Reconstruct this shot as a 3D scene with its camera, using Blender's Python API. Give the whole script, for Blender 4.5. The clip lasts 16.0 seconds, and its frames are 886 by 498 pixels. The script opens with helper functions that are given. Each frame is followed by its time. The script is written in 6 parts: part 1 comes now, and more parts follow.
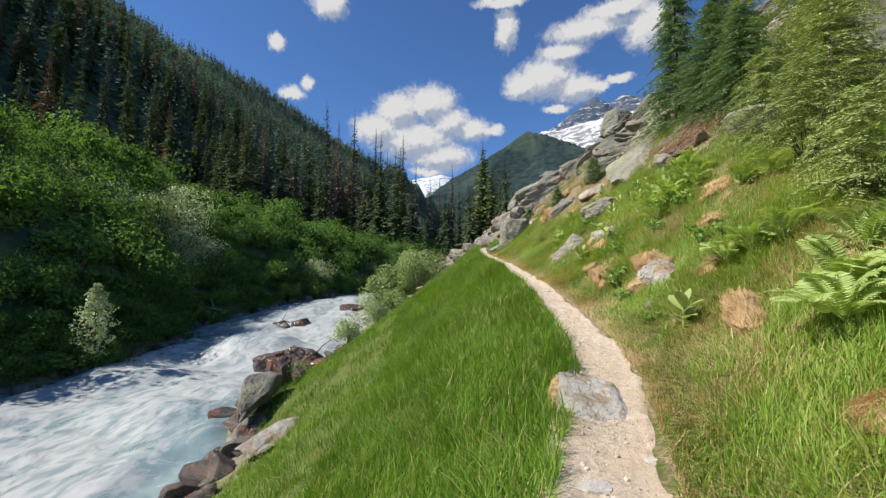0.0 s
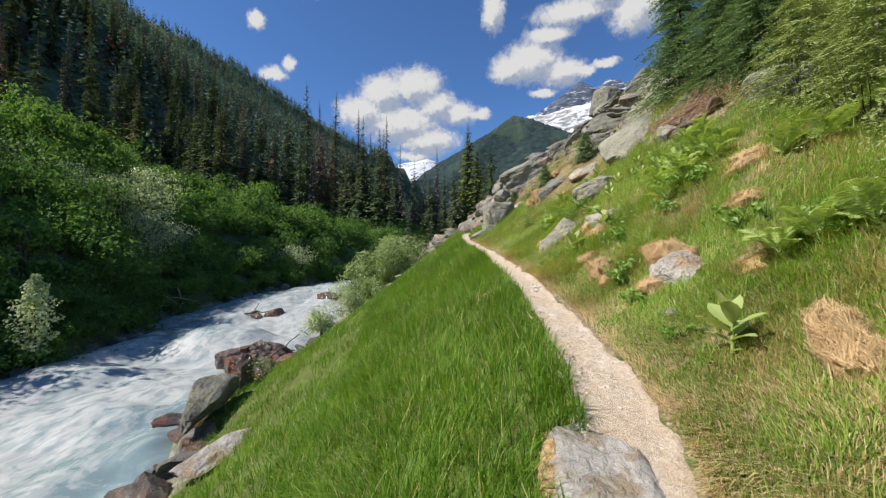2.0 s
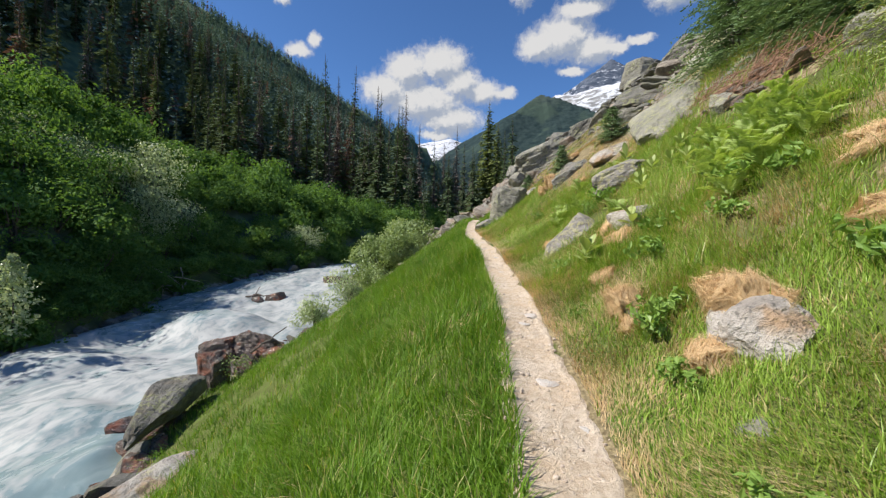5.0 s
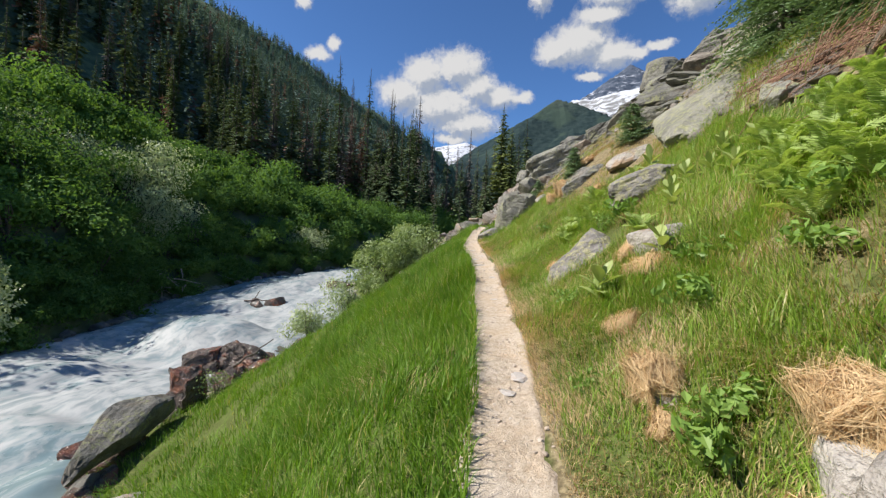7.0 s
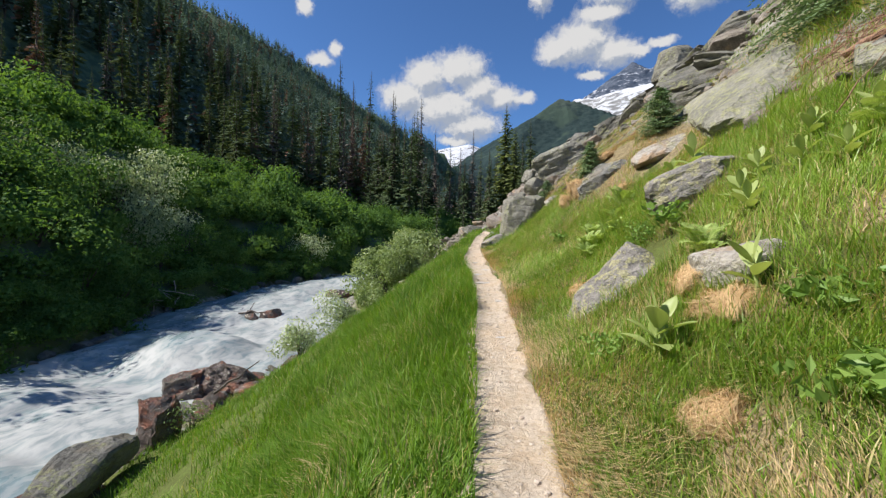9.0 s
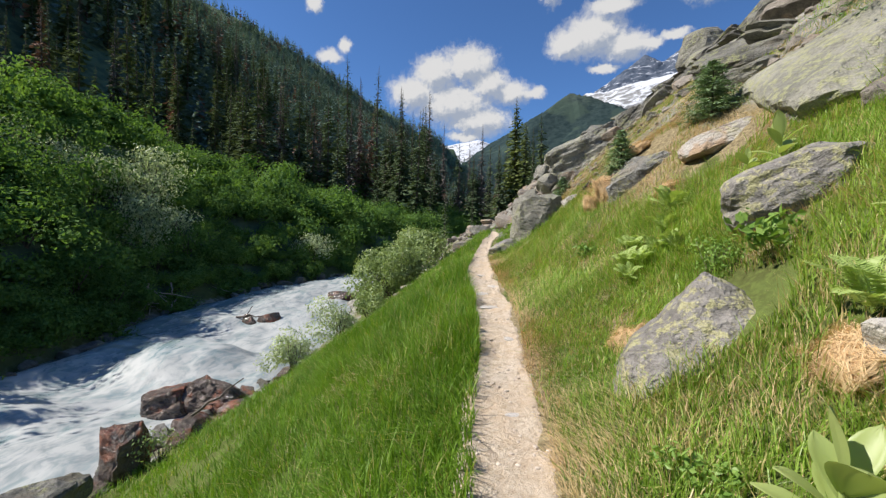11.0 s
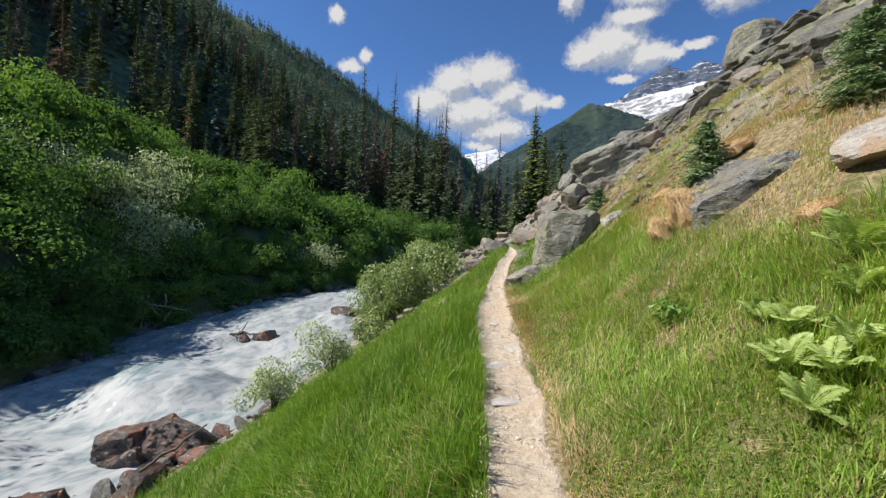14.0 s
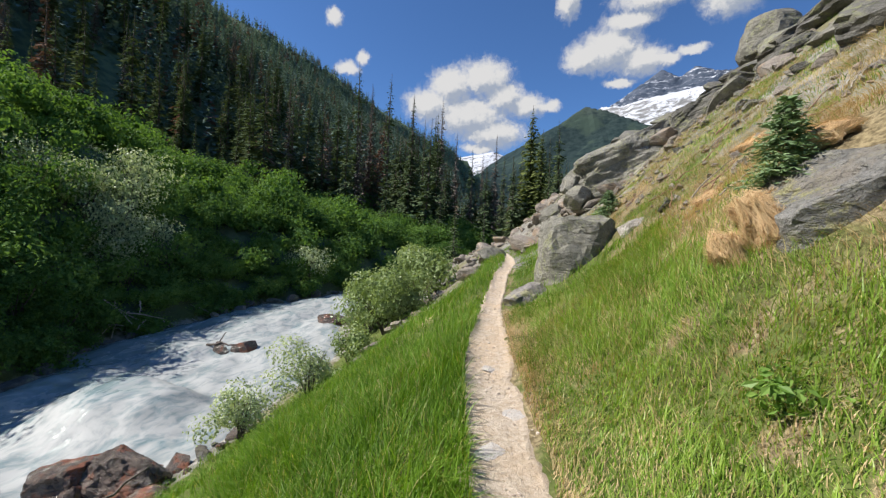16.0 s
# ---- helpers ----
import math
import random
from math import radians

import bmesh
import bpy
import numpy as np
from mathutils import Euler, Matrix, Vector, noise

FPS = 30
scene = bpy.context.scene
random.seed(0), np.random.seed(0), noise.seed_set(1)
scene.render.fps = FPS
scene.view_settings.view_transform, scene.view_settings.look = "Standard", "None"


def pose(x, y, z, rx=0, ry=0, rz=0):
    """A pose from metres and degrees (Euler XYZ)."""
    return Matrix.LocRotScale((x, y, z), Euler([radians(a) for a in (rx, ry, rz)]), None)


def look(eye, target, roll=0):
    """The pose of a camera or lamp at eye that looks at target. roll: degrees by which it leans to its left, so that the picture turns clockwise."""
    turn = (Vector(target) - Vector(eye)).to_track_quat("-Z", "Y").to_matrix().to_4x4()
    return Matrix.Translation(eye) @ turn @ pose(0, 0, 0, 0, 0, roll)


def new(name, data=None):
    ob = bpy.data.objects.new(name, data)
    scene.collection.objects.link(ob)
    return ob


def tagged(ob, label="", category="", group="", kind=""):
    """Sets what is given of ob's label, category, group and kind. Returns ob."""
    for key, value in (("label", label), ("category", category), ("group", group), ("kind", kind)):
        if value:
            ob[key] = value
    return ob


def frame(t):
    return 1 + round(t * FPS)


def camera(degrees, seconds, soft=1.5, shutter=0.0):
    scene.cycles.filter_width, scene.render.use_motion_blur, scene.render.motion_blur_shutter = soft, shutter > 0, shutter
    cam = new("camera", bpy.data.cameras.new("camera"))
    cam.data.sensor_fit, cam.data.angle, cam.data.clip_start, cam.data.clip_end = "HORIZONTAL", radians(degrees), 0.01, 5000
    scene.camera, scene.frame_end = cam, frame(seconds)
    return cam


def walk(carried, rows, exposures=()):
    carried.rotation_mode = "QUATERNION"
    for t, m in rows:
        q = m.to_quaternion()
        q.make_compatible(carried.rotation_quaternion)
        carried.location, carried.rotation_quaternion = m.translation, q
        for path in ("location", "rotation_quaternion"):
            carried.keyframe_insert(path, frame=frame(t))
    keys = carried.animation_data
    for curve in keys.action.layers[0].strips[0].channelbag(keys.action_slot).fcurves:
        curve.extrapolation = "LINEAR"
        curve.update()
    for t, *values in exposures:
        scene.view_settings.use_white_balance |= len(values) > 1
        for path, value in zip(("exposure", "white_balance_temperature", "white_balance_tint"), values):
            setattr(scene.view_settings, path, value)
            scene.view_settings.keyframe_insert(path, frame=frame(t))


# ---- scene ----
cam = camera(95.4, 16.0, 1.3)
PATH = [
    (0, (0.0, 0.0, 1.65), (-0.156, 1.992, 1.746), 0.2),
    (0.5, (0.022, 0.364, 1.654), (-0.109, 2.358, 1.736), 0.1),
    (1, (0.043, 0.726, 1.696), (-0.065, 2.722, 1.761), 0.0),
    (1.5, (0.12, 1.095, 1.728), (0.029, 3.092, 1.773), -0.0),
    (2, (0.224, 1.473, 1.76), (0.136, 3.471, 1.782), 0.0),
    (2.5, (0.299, 1.802, 1.831), (0.203, 3.8, 1.826), 0.1),
    (3, (0.387, 2.172, 1.862), (0.273, 4.168, 1.83), 0.2),
    (3.5, (0.489, 2.495, 1.948), (0.354, 4.49, 1.891), 0.4),
    (4, (0.628, 2.801, 2.004), (0.474, 4.794, 1.928), 0.7),
    (6.5, (1.151, 4.387, 2.32), (0.914, 6.372, 2.257), 2.7),
    (7, (1.212, 4.737, 2.353), (0.958, 6.72, 2.294), 2.7),
    (7.5, (1.194, 5.068, 2.404), (0.929, 7.05, 2.349), 2.4),
    (8, (1.19, 5.429, 2.479), (0.919, 7.41, 2.429), 2.1),
    (8.5, (1.199, 5.773, 2.523), (0.926, 7.754, 2.474), 1.7),
    (11, (1.179, 7.601, 2.811), (0.853, 9.573, 2.741), 1.4),
    (11.5, (1.159, 7.988, 2.903), (0.808, 9.956, 2.825), 1.6),
    (12, (1.108, 8.363, 2.943), (0.734, 10.326, 2.864), 1.8),
    (12.5, (1.074, 8.724, 3.018), (0.682, 10.684, 2.945), 2.0),
    (13, (1.067, 9.1, 3.056), (0.663, 11.058, 2.995), 2.2),
    (13.5, (1.051, 9.468, 3.118), (0.645, 11.426, 3.073), 2.3),
    (14, (1.019, 9.829, 3.153), (0.616, 11.788, 3.122), 2.4),
    (14.5, (0.989, 10.2, 3.2), (0.591, 12.16, 3.179), 2.4),
    (15, (0.964, 10.544, 3.245), (0.57, 12.504, 3.229), 2.6),
    (15.5, (0.944, 10.915, 3.273), (0.554, 12.876, 3.256), 2.6),
    (16, (0.914, 11.244, 3.329), (0.529, 13.207, 3.31), 2.7),
]
walk(cam, [(t, look(eye, target, roll)) for t, eye, target, roll in PATH], [(0, 0.58), (16, 0.58)])

# ---- sky, sun ----
SUN_AZ, SUN_EL = 104.0, 46.5          # degrees to the left of +y, and above the horizon
sun_from = Vector((-math.sin(radians(SUN_AZ)) * math.cos(radians(SUN_EL)),
                   math.cos(radians(SUN_AZ)) * math.cos(radians(SUN_EL)), math.sin(radians(SUN_EL))))
sun_data = bpy.data.lights.new("sun", "SUN")
sun_data.energy, sun_data.angle, sun_data.color = 5.0, radians(0.53), (1.0, 0.935, 0.845)
sun = new("sun", sun_data)
sun.matrix_world = look(sun_from * 100, (0, 0, 0))

# cumulus: middle (degrees left of +y, degrees up), half width, half height
PUFFS = [(6.4, 22.6, 3.8, 2.3), (11.1, 21.5, 3.0, 2.3), (14.0, 19.0, 3.3, 2.1), (3.6, 20.2, 2.8, 2.0), (0.4, 19.1, 2.6, 1.5), (-2.7, 19.2, 1.5, 0.7), (8.6, 17.8, 5.9, 2.7), (5.0, 15.6, 4.7, 2.0),
         (6.5, 13.6, 2.7, 0.7), (-10.1, 25.1, 3.9, 2.4), (-6.9, 24.4, 2.7, 1.8), (-13.9, 23.4, 3.3, 1.7), (-16.8, 23.2, 1.6, 0.8), (-19.5, 23.8, 1.7, 0.5), (-11.5, 21.2, 1.8, 0.6), (-12.3, 27.9, 3.4, 1.1),
         (-23.3, 28.8, 3.2, 2.5), (-15.7, 29.9, 5.3, 1.3), (-19.3, 31.4, 4.1, 0.9), (23.4, 23.8, 0.9, 0.8), (25.5, 22.4, 1.6, 0.8), (27.5, 27.9, 1.1, 1.0), (20.8, 33.0, 2.5, 1.7), (-4.6, 31.1, 1.6, 2.3),
         (-3.7, 34.0, 3.7, 0.6)]

world = bpy.data.worlds.new("world")
scene.world = world
world.use_nodes = True
nt = world.node_tree
nt.nodes.clear()


class Net:
    """Short hand for building node trees."""

    def __init__(self, tree):
        self.t = tree

    def n(self, kind, **sets):
        node = self.t.nodes.new(kind)
        for key, value in sets.items():
            setattr(node, key, value)
        return node

    def wire(self, value, socket):
        if isinstance(value, bpy.types.NodeSocket):
            self.t.links.new(value, socket)
        elif value is not None:
            socket.default_value = value

    def math(self, op, a, b=None, c=None, clamp=False):
        node = self.n("ShaderNodeMath", operation=op, use_clamp=clamp)
        for value, socket in zip((a, b, c), node.inputs):
            self.wire(value, socket)
        return node.outputs[0]

    def vec(self, op, a, b=None, c=None):
        node = self.n("ShaderNodeVectorMath", operation=op)
        for value, socket in zip((a, b, c), node.inputs):
            self.wire(value, socket)
        return node.outputs[1 if op in ("LENGTH", "DOT_PRODUCT", "DISTANCE") else 0]

    def noise(self, vector, scale, detail=4.0, rough=0.55, distort=0.0, out=0):
        node = self.n("ShaderNodeTexNoise")
        self.wire(vector, node.inputs["Vector"])
        for key, value in (("Scale", scale), ("Detail", detail), ("Roughness", rough), ("Distortion", distort)):
            node.inputs[key].default_value = value
        return node.outputs[out]

    def ramp(self, value, stops):
        node = self.n("ShaderNodeValToRGB")
        self.wire(value, node.inputs[0])
        ends = node.color_ramp.elements
        while len(ends) < len(stops):
            ends.new(0.5)
        for end, (at, colour) in zip(ends, stops):
            end.position = at
            end.color = (*colour, 1) if len(colour) == 3 else colour
        return node.outputs[0]

    def span(self, value, lo, hi, a=0.0, b=1.0):
        node = self.n("ShaderNodeMapRange", interpolation_type="SMOOTHSTEP")
        for v, socket in zip((value, lo, hi, a, b), node.inputs):
            self.wire(v, socket)
        return node.outputs[0]

    def mix(self, f, a, b, how="MIX"):
        node = self.n("ShaderNodeMix", data_type="RGBA", blend_type=how)
        self.wire(f, node.inputs[0])
        self.wire((*a, 1) if isinstance(a, tuple) else a, node.inputs[6])
        self.wire((*b, 1) if isinstance(b, tuple) else b, node.inputs[7])
        return node.outputs[2]


w = Net(nt)
sky = w.n("ShaderNodeTexSky", sky_type="NISHITA", sun_disc=False, sun_elevation=radians(SUN_EL), sun_rotation=radians(-SUN_AZ),
          altitude=1500.0, air_density=1.0, dust_density=0.3, ozone_density=4.0)
way = w.n("ShaderNodeTexCoord").outputs["Generated"]
xyz = w.n("ShaderNodeSeparateXYZ")
w.wire(way, xyz.inputs[0])
az = w.math("MULTIPLY", w.math("ARCTAN2", w.math("MULTIPLY", xyz.outputs[0], -1.0), xyz.outputs[1]), 57.2958)
el = w.math("MULTIPLY", w.math("ARCSINE", xyz.outputs[2]), 57.2958)
flat = w.n("ShaderNodeCombineXYZ")
w.wire(az, flat.inputs[0]), w.wire(el, flat.inputs[1])


def cloud_density(shift):
    at = w.vec("ADD", flat.outputs[0], shift)
    wobble = w.vec("MULTIPLY", w.vec("SUBTRACT", w.noise(at, 0.62, 6.0, 0.62, out=1), (0.5, 0.5, 0.5)), (2.0, 1.7, 0.0))
    at = w.vec("ADD", at, wobble)
    near = None
    for a, e, half_w, half_h in PUFFS:
        far = w.vec("LENGTH", w.vec("MULTIPLY_ADD", at, (1 / half_w, 1 / half_h, 0), (-a / half_w, -e / half_h, 0)))
        near = far if near is None else w.math("SMOOTH_MIN", near, far, 0.42)
    fine = w.noise(at, 1.3, 6.0, 0.62)
    return w.math("ADD", w.math("SUBTRACT", 1.28, near), w.math("MULTIPLY", w.math("SUBTRACT", fine, 0.5), 0.85))


here, sunward = cloud_density((0, 0, 0)), cloud_density((0.9, 1.3, 0))
cover = w.span(here, -0.05, 0.70)
lit = w.span(w.math("SUBTRACT", here, sunward), -0.34, 0.30)
cloud = w.mix(lit, (0.50, 0.56, 0.67), (1.0, 0.985, 0.965))
SKY, CLOUD = 0.078, 0.51
heaven = w.mix(1.0, sky.outputs[0], (SKY * 0.72, SKY * 0.98, SKY * 1.25), "MULTIPLY")
shown = w.mix(w.math("MULTIPLY", cover, 0.95), heaven, w.mix(1.0, cloud, (CLOUD, CLOUD, CLOUD), "MULTIPLY"))
back = w.n("ShaderNodeBackground")
w.wire(shown, back.inputs[0])
back.inputs[1].default_value = 1.0
w.wire(back.outputs[0], w.n("ShaderNodeOutputWorld").inputs[0])


# ---- materials ----
def material(name, paint):
    m = bpy.data.materials.new(name)
    m.use_nodes = True
    m.node_tree.nodes.clear()
    k = Net(m.node_tree)
    out = k.n("ShaderNodeOutputMaterial")
    k.wire(paint(k), out.inputs[0])
    return m


def glossy(k, colour, rough=0.8, bump=None, strength=0.4, distance=0.02, metal=0.0, spec=0.4):
    b = k.n("ShaderNodeBsdfPrincipled")
    k.wire((*colour, 1) if isinstance(colour, tuple) else colour, b.inputs["Base Color"])
    k.wire(rough, b.inputs["Roughness"])
    b.inputs["Metallic"].default_value = metal
    b.inputs["Specular IOR Level"].default_value = spec
    if bump is not None:
        bm = k.n("ShaderNodeBump")
        bm.inputs["Strength"].default_value, bm.inputs["Distance"].default_value = strength, distance
        k.wire(bump, bm.inputs["Height"])
        k.wire(bm.outputs[0], b.inputs["Normal"])
    return b.outputs[0]


def place(k):
    return k.n("ShaderNodeNewGeometry").outputs["Position"]


def own(k):
    """Object coordinates, shifted by a random amount for each object."""
    shift = k.vec("MULTIPLY", k.n("ShaderNodeObjectInfo").outputs["Random"], (37.0, 53.0, 71.0))
    return k.vec("ADD", k.n("ShaderNodeTexCoord").outputs["Object"], shift)


def leafy(name, dark, bright, through_colour, thin=0.45, patch=0.35, rough=0.55, odd=None, sheen=0.3, patchy=0.4):
    """Leaves and blades: a colour for each island, patches at a larger size, light passing through."""
    def paint(k):
        island = k.n("ShaderNodeNewGeometry").outputs["Random Per Island"]
        wide = k.noise(place(k), patch, 3.0)
        f = k.math("ADD", k.math("MULTIPLY", island, 1 - patchy), k.math("MULTIPLY", k.span(wide, 0.3, 0.7), patchy))
        colour = k.mix(f, dark, bright)
        if odd:
            colour = k.mix(k.math("GREATER_THAN", k.math("FRACT", k.math("MULTIPLY", island, 17.3)), 1 - odd[1]), colour, odd[0])
        skin = glossy(k, colour, rough, spec=sheen)
        thru = k.n("ShaderNodeBsdfTranslucent")
        k.wire(k.mix(1.0, colour, through_colour, "MULTIPLY"), thru.inputs[0])
        both = k.n("ShaderNodeMixShader")
        k.wire(thin, both.inputs[0]), k.wire(skin, both.inputs[1]), k.wire(thru.outputs[0], both.inputs[2])
        return both.outputs[0]
    return material(name, paint)


def stone(name, dark, pale, lichen=None, amount=0.5, wet=False, scale=1.0, stain=None, relief=0.09, bed=2.2):
    """Weathered rock: blotches, speckle, cracks and, where it grows, lichen in rounded patches."""
    def paint(k):
        at = own(k)
        bent = k.vec("ADD", at, k.vec("MULTIPLY", k.vec("SUBTRACT", k.noise(at, 2.0 * scale, 3.0, 0.6, out=1), (0.5, 0.5, 0.5)), (0.3, 0.3, 0.3)))
        wide, mid, grain = k.noise(bent, 1.1 * scale, 4.0, 0.6), k.noise(bent, 6.5 * scale, 5.0, 0.68), k.noise(at, 42.0 * scale, 4.0, 0.7)
        seams = k.noise(k.vec("MULTIPLY", bent, (0.7, 0.9, bed)), 2.4 * scale, 5.0, 0.62)
        f = k.math("ADD", k.math("MULTIPLY", wide, 0.45), k.math("ADD", k.math("MULTIPLY", mid, 0.35), k.math("MULTIPLY", grain, 0.25)))
        colour = k.mix(k.span(f, 0.36, 0.68), dark, pale)
        if stain:
            colour = k.mix(k.math("MULTIPLY", k.span(k.noise(bent, 1.7 * scale, 4.0, 0.6), 0.50, 0.64), 0.75), colour, stain)
        if lichen:
            spots = k.math("MULTIPLY", k.span(k.noise(at, 9.0 * scale, 6.0, 0.75), 0.49, 0.57), k.span(k.noise(at, 1.3 * scale, 3.0), 0.60 - 0.3 * amount, 0.76 - 0.3 * amount))
            colour = k.mix(k.math("MULTIPLY", spots, 0.8), colour, k.mix(k.span(grain, 0.4, 0.6), lichen, (lichen[0] * 1.35, lichen[1] * 1.35, lichen[2] * 1.5)))
            colour = k.mix(k.math("MULTIPLY", k.span(k.noise(at, 24.0 * scale, 3.0), 0.60, 0.66), 0.45), colour, (0.08, 0.08, 0.07))
        colour = k.mix(k.math("MULTIPLY", k.span(seams, 0.39, 0.33), 0.38), colour, (0.05, 0.045, 0.04))
        height = k.math("ADD", k.math("ADD", k.math("MULTIPLY", seams, 1.0), k.math("MULTIPLY", mid, 0.8)), k.math("MULTIPLY", grain, 0.22))
        return glossy(k, colour, 0.17 if wet else 0.88, height, 1.0, relief, spec=0.5 if wet else 0.25)
    return material(name, paint)


def wooden(name, dark, pale, scale=1.0):
    def paint(k):
        at = k.vec("MULTIPLY", own(k), (9.0, 9.0, 1.2))
        f = k.noise(at, 4.0 * scale, 5.0, 0.65)
        return glossy(k, k.mix(k.span(f, 0.3, 0.7), dark, pale), 0.85, f, 0.6, 0.02)
    return material(name, paint)


def ground_paint(k):
    at = place(k)
    zone = k.n("ShaderNodeVertexColor", layer_name="zone")
    part_of = k.n("ShaderNodeSeparateColor")
    k.wire(zone.outputs[0], part_of.inputs[0])
    rock, dry, wood = part_of.outputs
    fine, mid, wide = k.noise(at, 24.0, 5.0, 0.65), k.noise(at, 2.6, 5.0, 0.6), k.noise(at, 0.45, 4.0)
    soil = k.mix(k.span(mid, 0.35, 0.65), (0.075, 0.085, 0.028), (0.105, 0.14, 0.038))
    soil = k.mix(k.math("MULTIPLY", k.span(fine, 0.45, 0.65), 0.6), soil, (0.13, 0.17, 0.045))
    straw = k.mix(k.span(fine, 0.35, 0.65), (0.12, 0.095, 0.055), (0.31, 0.255, 0.15))
    bare = k.mix(k.span(mid, 0.35, 0.7), (0.13, 0.125, 0.11), (0.34, 0.33, 0.30))
    bare = k.mix(k.math("MULTIPLY", k.span(wide, 0.42, 0.62), 0.65), bare, (0.16, 0.15, 0.06))
    floor_ = k.mix(k.span(wide, 0.4, 0.6), (0.07, 0.105, 0.065), (0.115, 0.155, 0.085))
    edge = k.math("MULTIPLY", k.math("SUBTRACT", mid, 0.5), 0.9)
    colour = k.mix(k.span(k.math("ADD", dry, edge), 0.4, 0.62), soil, straw)
    colour = k.mix(k.span(k.math("ADD", rock, edge), 0.4, 0.6), colour, bare)
    colour = k.mix(wood, colour, floor_)
    return glossy(k, colour, 0.95, k.math("ADD", fine, k.math("MULTIPLY", mid, 2.0)), 0.6, 0.05, spec=0.1)


def trail_paint(k):
    at = place(k)
    fine, mid, wide = k.noise(at, 110.0, 5.0, 0.7), k.noise(at, 18.0, 6.0, 0.72), k.noise(at, 2.2, 4.0, 0.6)
    colour = k.mix(k.span(mid, 0.28, 0.68), (0.39, 0.305, 0.22), (0.615, 0.525, 0.42))
    colour = k.mix(k.math("MULTIPLY", k.span(fine, 0.54, 0.66), 0.5), colour, (0.70, 0.61, 0.51))
    colour = k.mix(k.math("MULTIPLY", k.span(fine, 0.44, 0.32), 0.5), colour, (0.27, 0.18, 0.12))
    colour = k.mix(k.math("MULTIPLY", k.span(wide, 0.46, 0.66), 0.5), colour, (0.54, 0.41, 0.285))
    colour = k.mix(k.math("MULTIPLY", k.span(wide, 0.46, 0.30), 0.35), colour, (0.66, 0.58, 0.50))
    return glossy(k, colour, 0.95, k.math("ADD", fine, k.math("MULTIPLY", mid, 3.0)), 0.8, 0.014, spec=0.12)


def water_paint(k):
    at = place(k)
    stretch = k.vec("MULTIPLY", at, (1.0, 0.62, 1.0))
    swirl = k.vec("ADD", stretch, k.vec("MULTIPLY", k.vec("SUBTRACT", k.noise(at, 0.5, 3.0, 0.5, out=1), (0.5, 0.5, 0.5)), (1.6, 1.6, 0)))
    broad, fine = k.noise(swirl, 0.55, 4.0, 0.55, 0.3), k.noise(swirl, 2.2, 4.0, 0.55, 0.3)
    calm = k.n("ShaderNodeVertexColor", layer_name="calm")
    f = k.math("SUBTRACT", k.math("ADD", k.math("MULTIPLY", broad, 0.75), k.math("MULTIPLY", fine, 0.36)), k.math("MULTIPLY", calm.outputs[0], 0.40))
    thin = k.noise(k.vec("MULTIPLY", swirl, (1.0, 0.6, 1.0)), 6.0, 3.0, 0.6)
    f = k.math("ADD", f, k.math("MULTIPLY", k.math("SUBTRACT", thin, 0.5), 0.55))
    foam = k.span(f, 0.25, 0.58)
    deep = k.mix(k.span(fine, 0.35, 0.65), (0.165, 0.235, 0.25), (0.235, 0.305, 0.312))
    colour = k.mix(foam, deep, k.mix(k.span(k.math("ADD", k.math("MULTIPLY", fine, 0.6), k.math("MULTIPLY", thin, 0.4)), 0.34, 0.60), (0.20, 0.235, 0.245), (0.37, 0.385, 0.385)))
    return glossy(k, colour, k.math("ADD", k.math("MULTIPLY", foam, 0.45), 0.16), k.math("ADD", k.math("MULTIPLY", fine, 0.35), broad), 0.35, 0.10, spec=0.35)


def forest_mountain_paint(k):
    at = place(k)
    wide, mid = k.noise(at, 0.006, 6.0, 0.6), k.noise(at, 0.05, 5.0, 0.7)
    colour = k.mix(k.span(mid, 0.35, 0.62), (0.014, 0.026, 0.028), (0.030, 0.047, 0.045))
    colour = k.mix(k.math("MULTIPLY", k.span(wide, 0.52, 0.60), 0.8), colour, (0.044, 0.066, 0.050))
    height = k.n("ShaderNodeSeparateXYZ")
    k.wire(at, height.inputs[0])
    top = k.span(k.math("ADD", height.outputs[2], k.math("MULTIPLY", mid, 120.0)), 480.0, 590.0)
    colour = k.mix(k.math("MULTIPLY", top, 0.6), colour, (0.075, 0.092, 0.068))
    return glossy(k, colour, 0.95, spec=0.05)


def peak_paint(bias, dark, pale):
    """Far rock with snow on the gentler ground; bias: how much of it."""
    def paint(k):
        at = place(k)
        up = k.n("ShaderNodeSeparateXYZ")
        k.wire(k.n("ShaderNodeNewGeometry").outputs["Normal"], up.inputs[0])
        wide, fine = k.noise(at, 0.0045, 7.0, 0.65), k.noise(at, 0.016, 6.0, 0.7, 1.5)
        rock = k.mix(k.span(fine, 0.35, 0.65), dark, pale)
        f = k.math("ADD", k.math("MULTIPLY", up.outputs[2], 0.8), k.math("ADD", k.math("MULTIPLY", wide, 0.9), k.math("MULTIPLY", fine, 0.9)))
        snow = k.span(k.math("ADD", f, bias), 1.52, 1.62)
        return glossy(k, k.mix(snow, rock, (0.53, 0.55, 0.59)), 0.8, spec=0.1)
    return paint


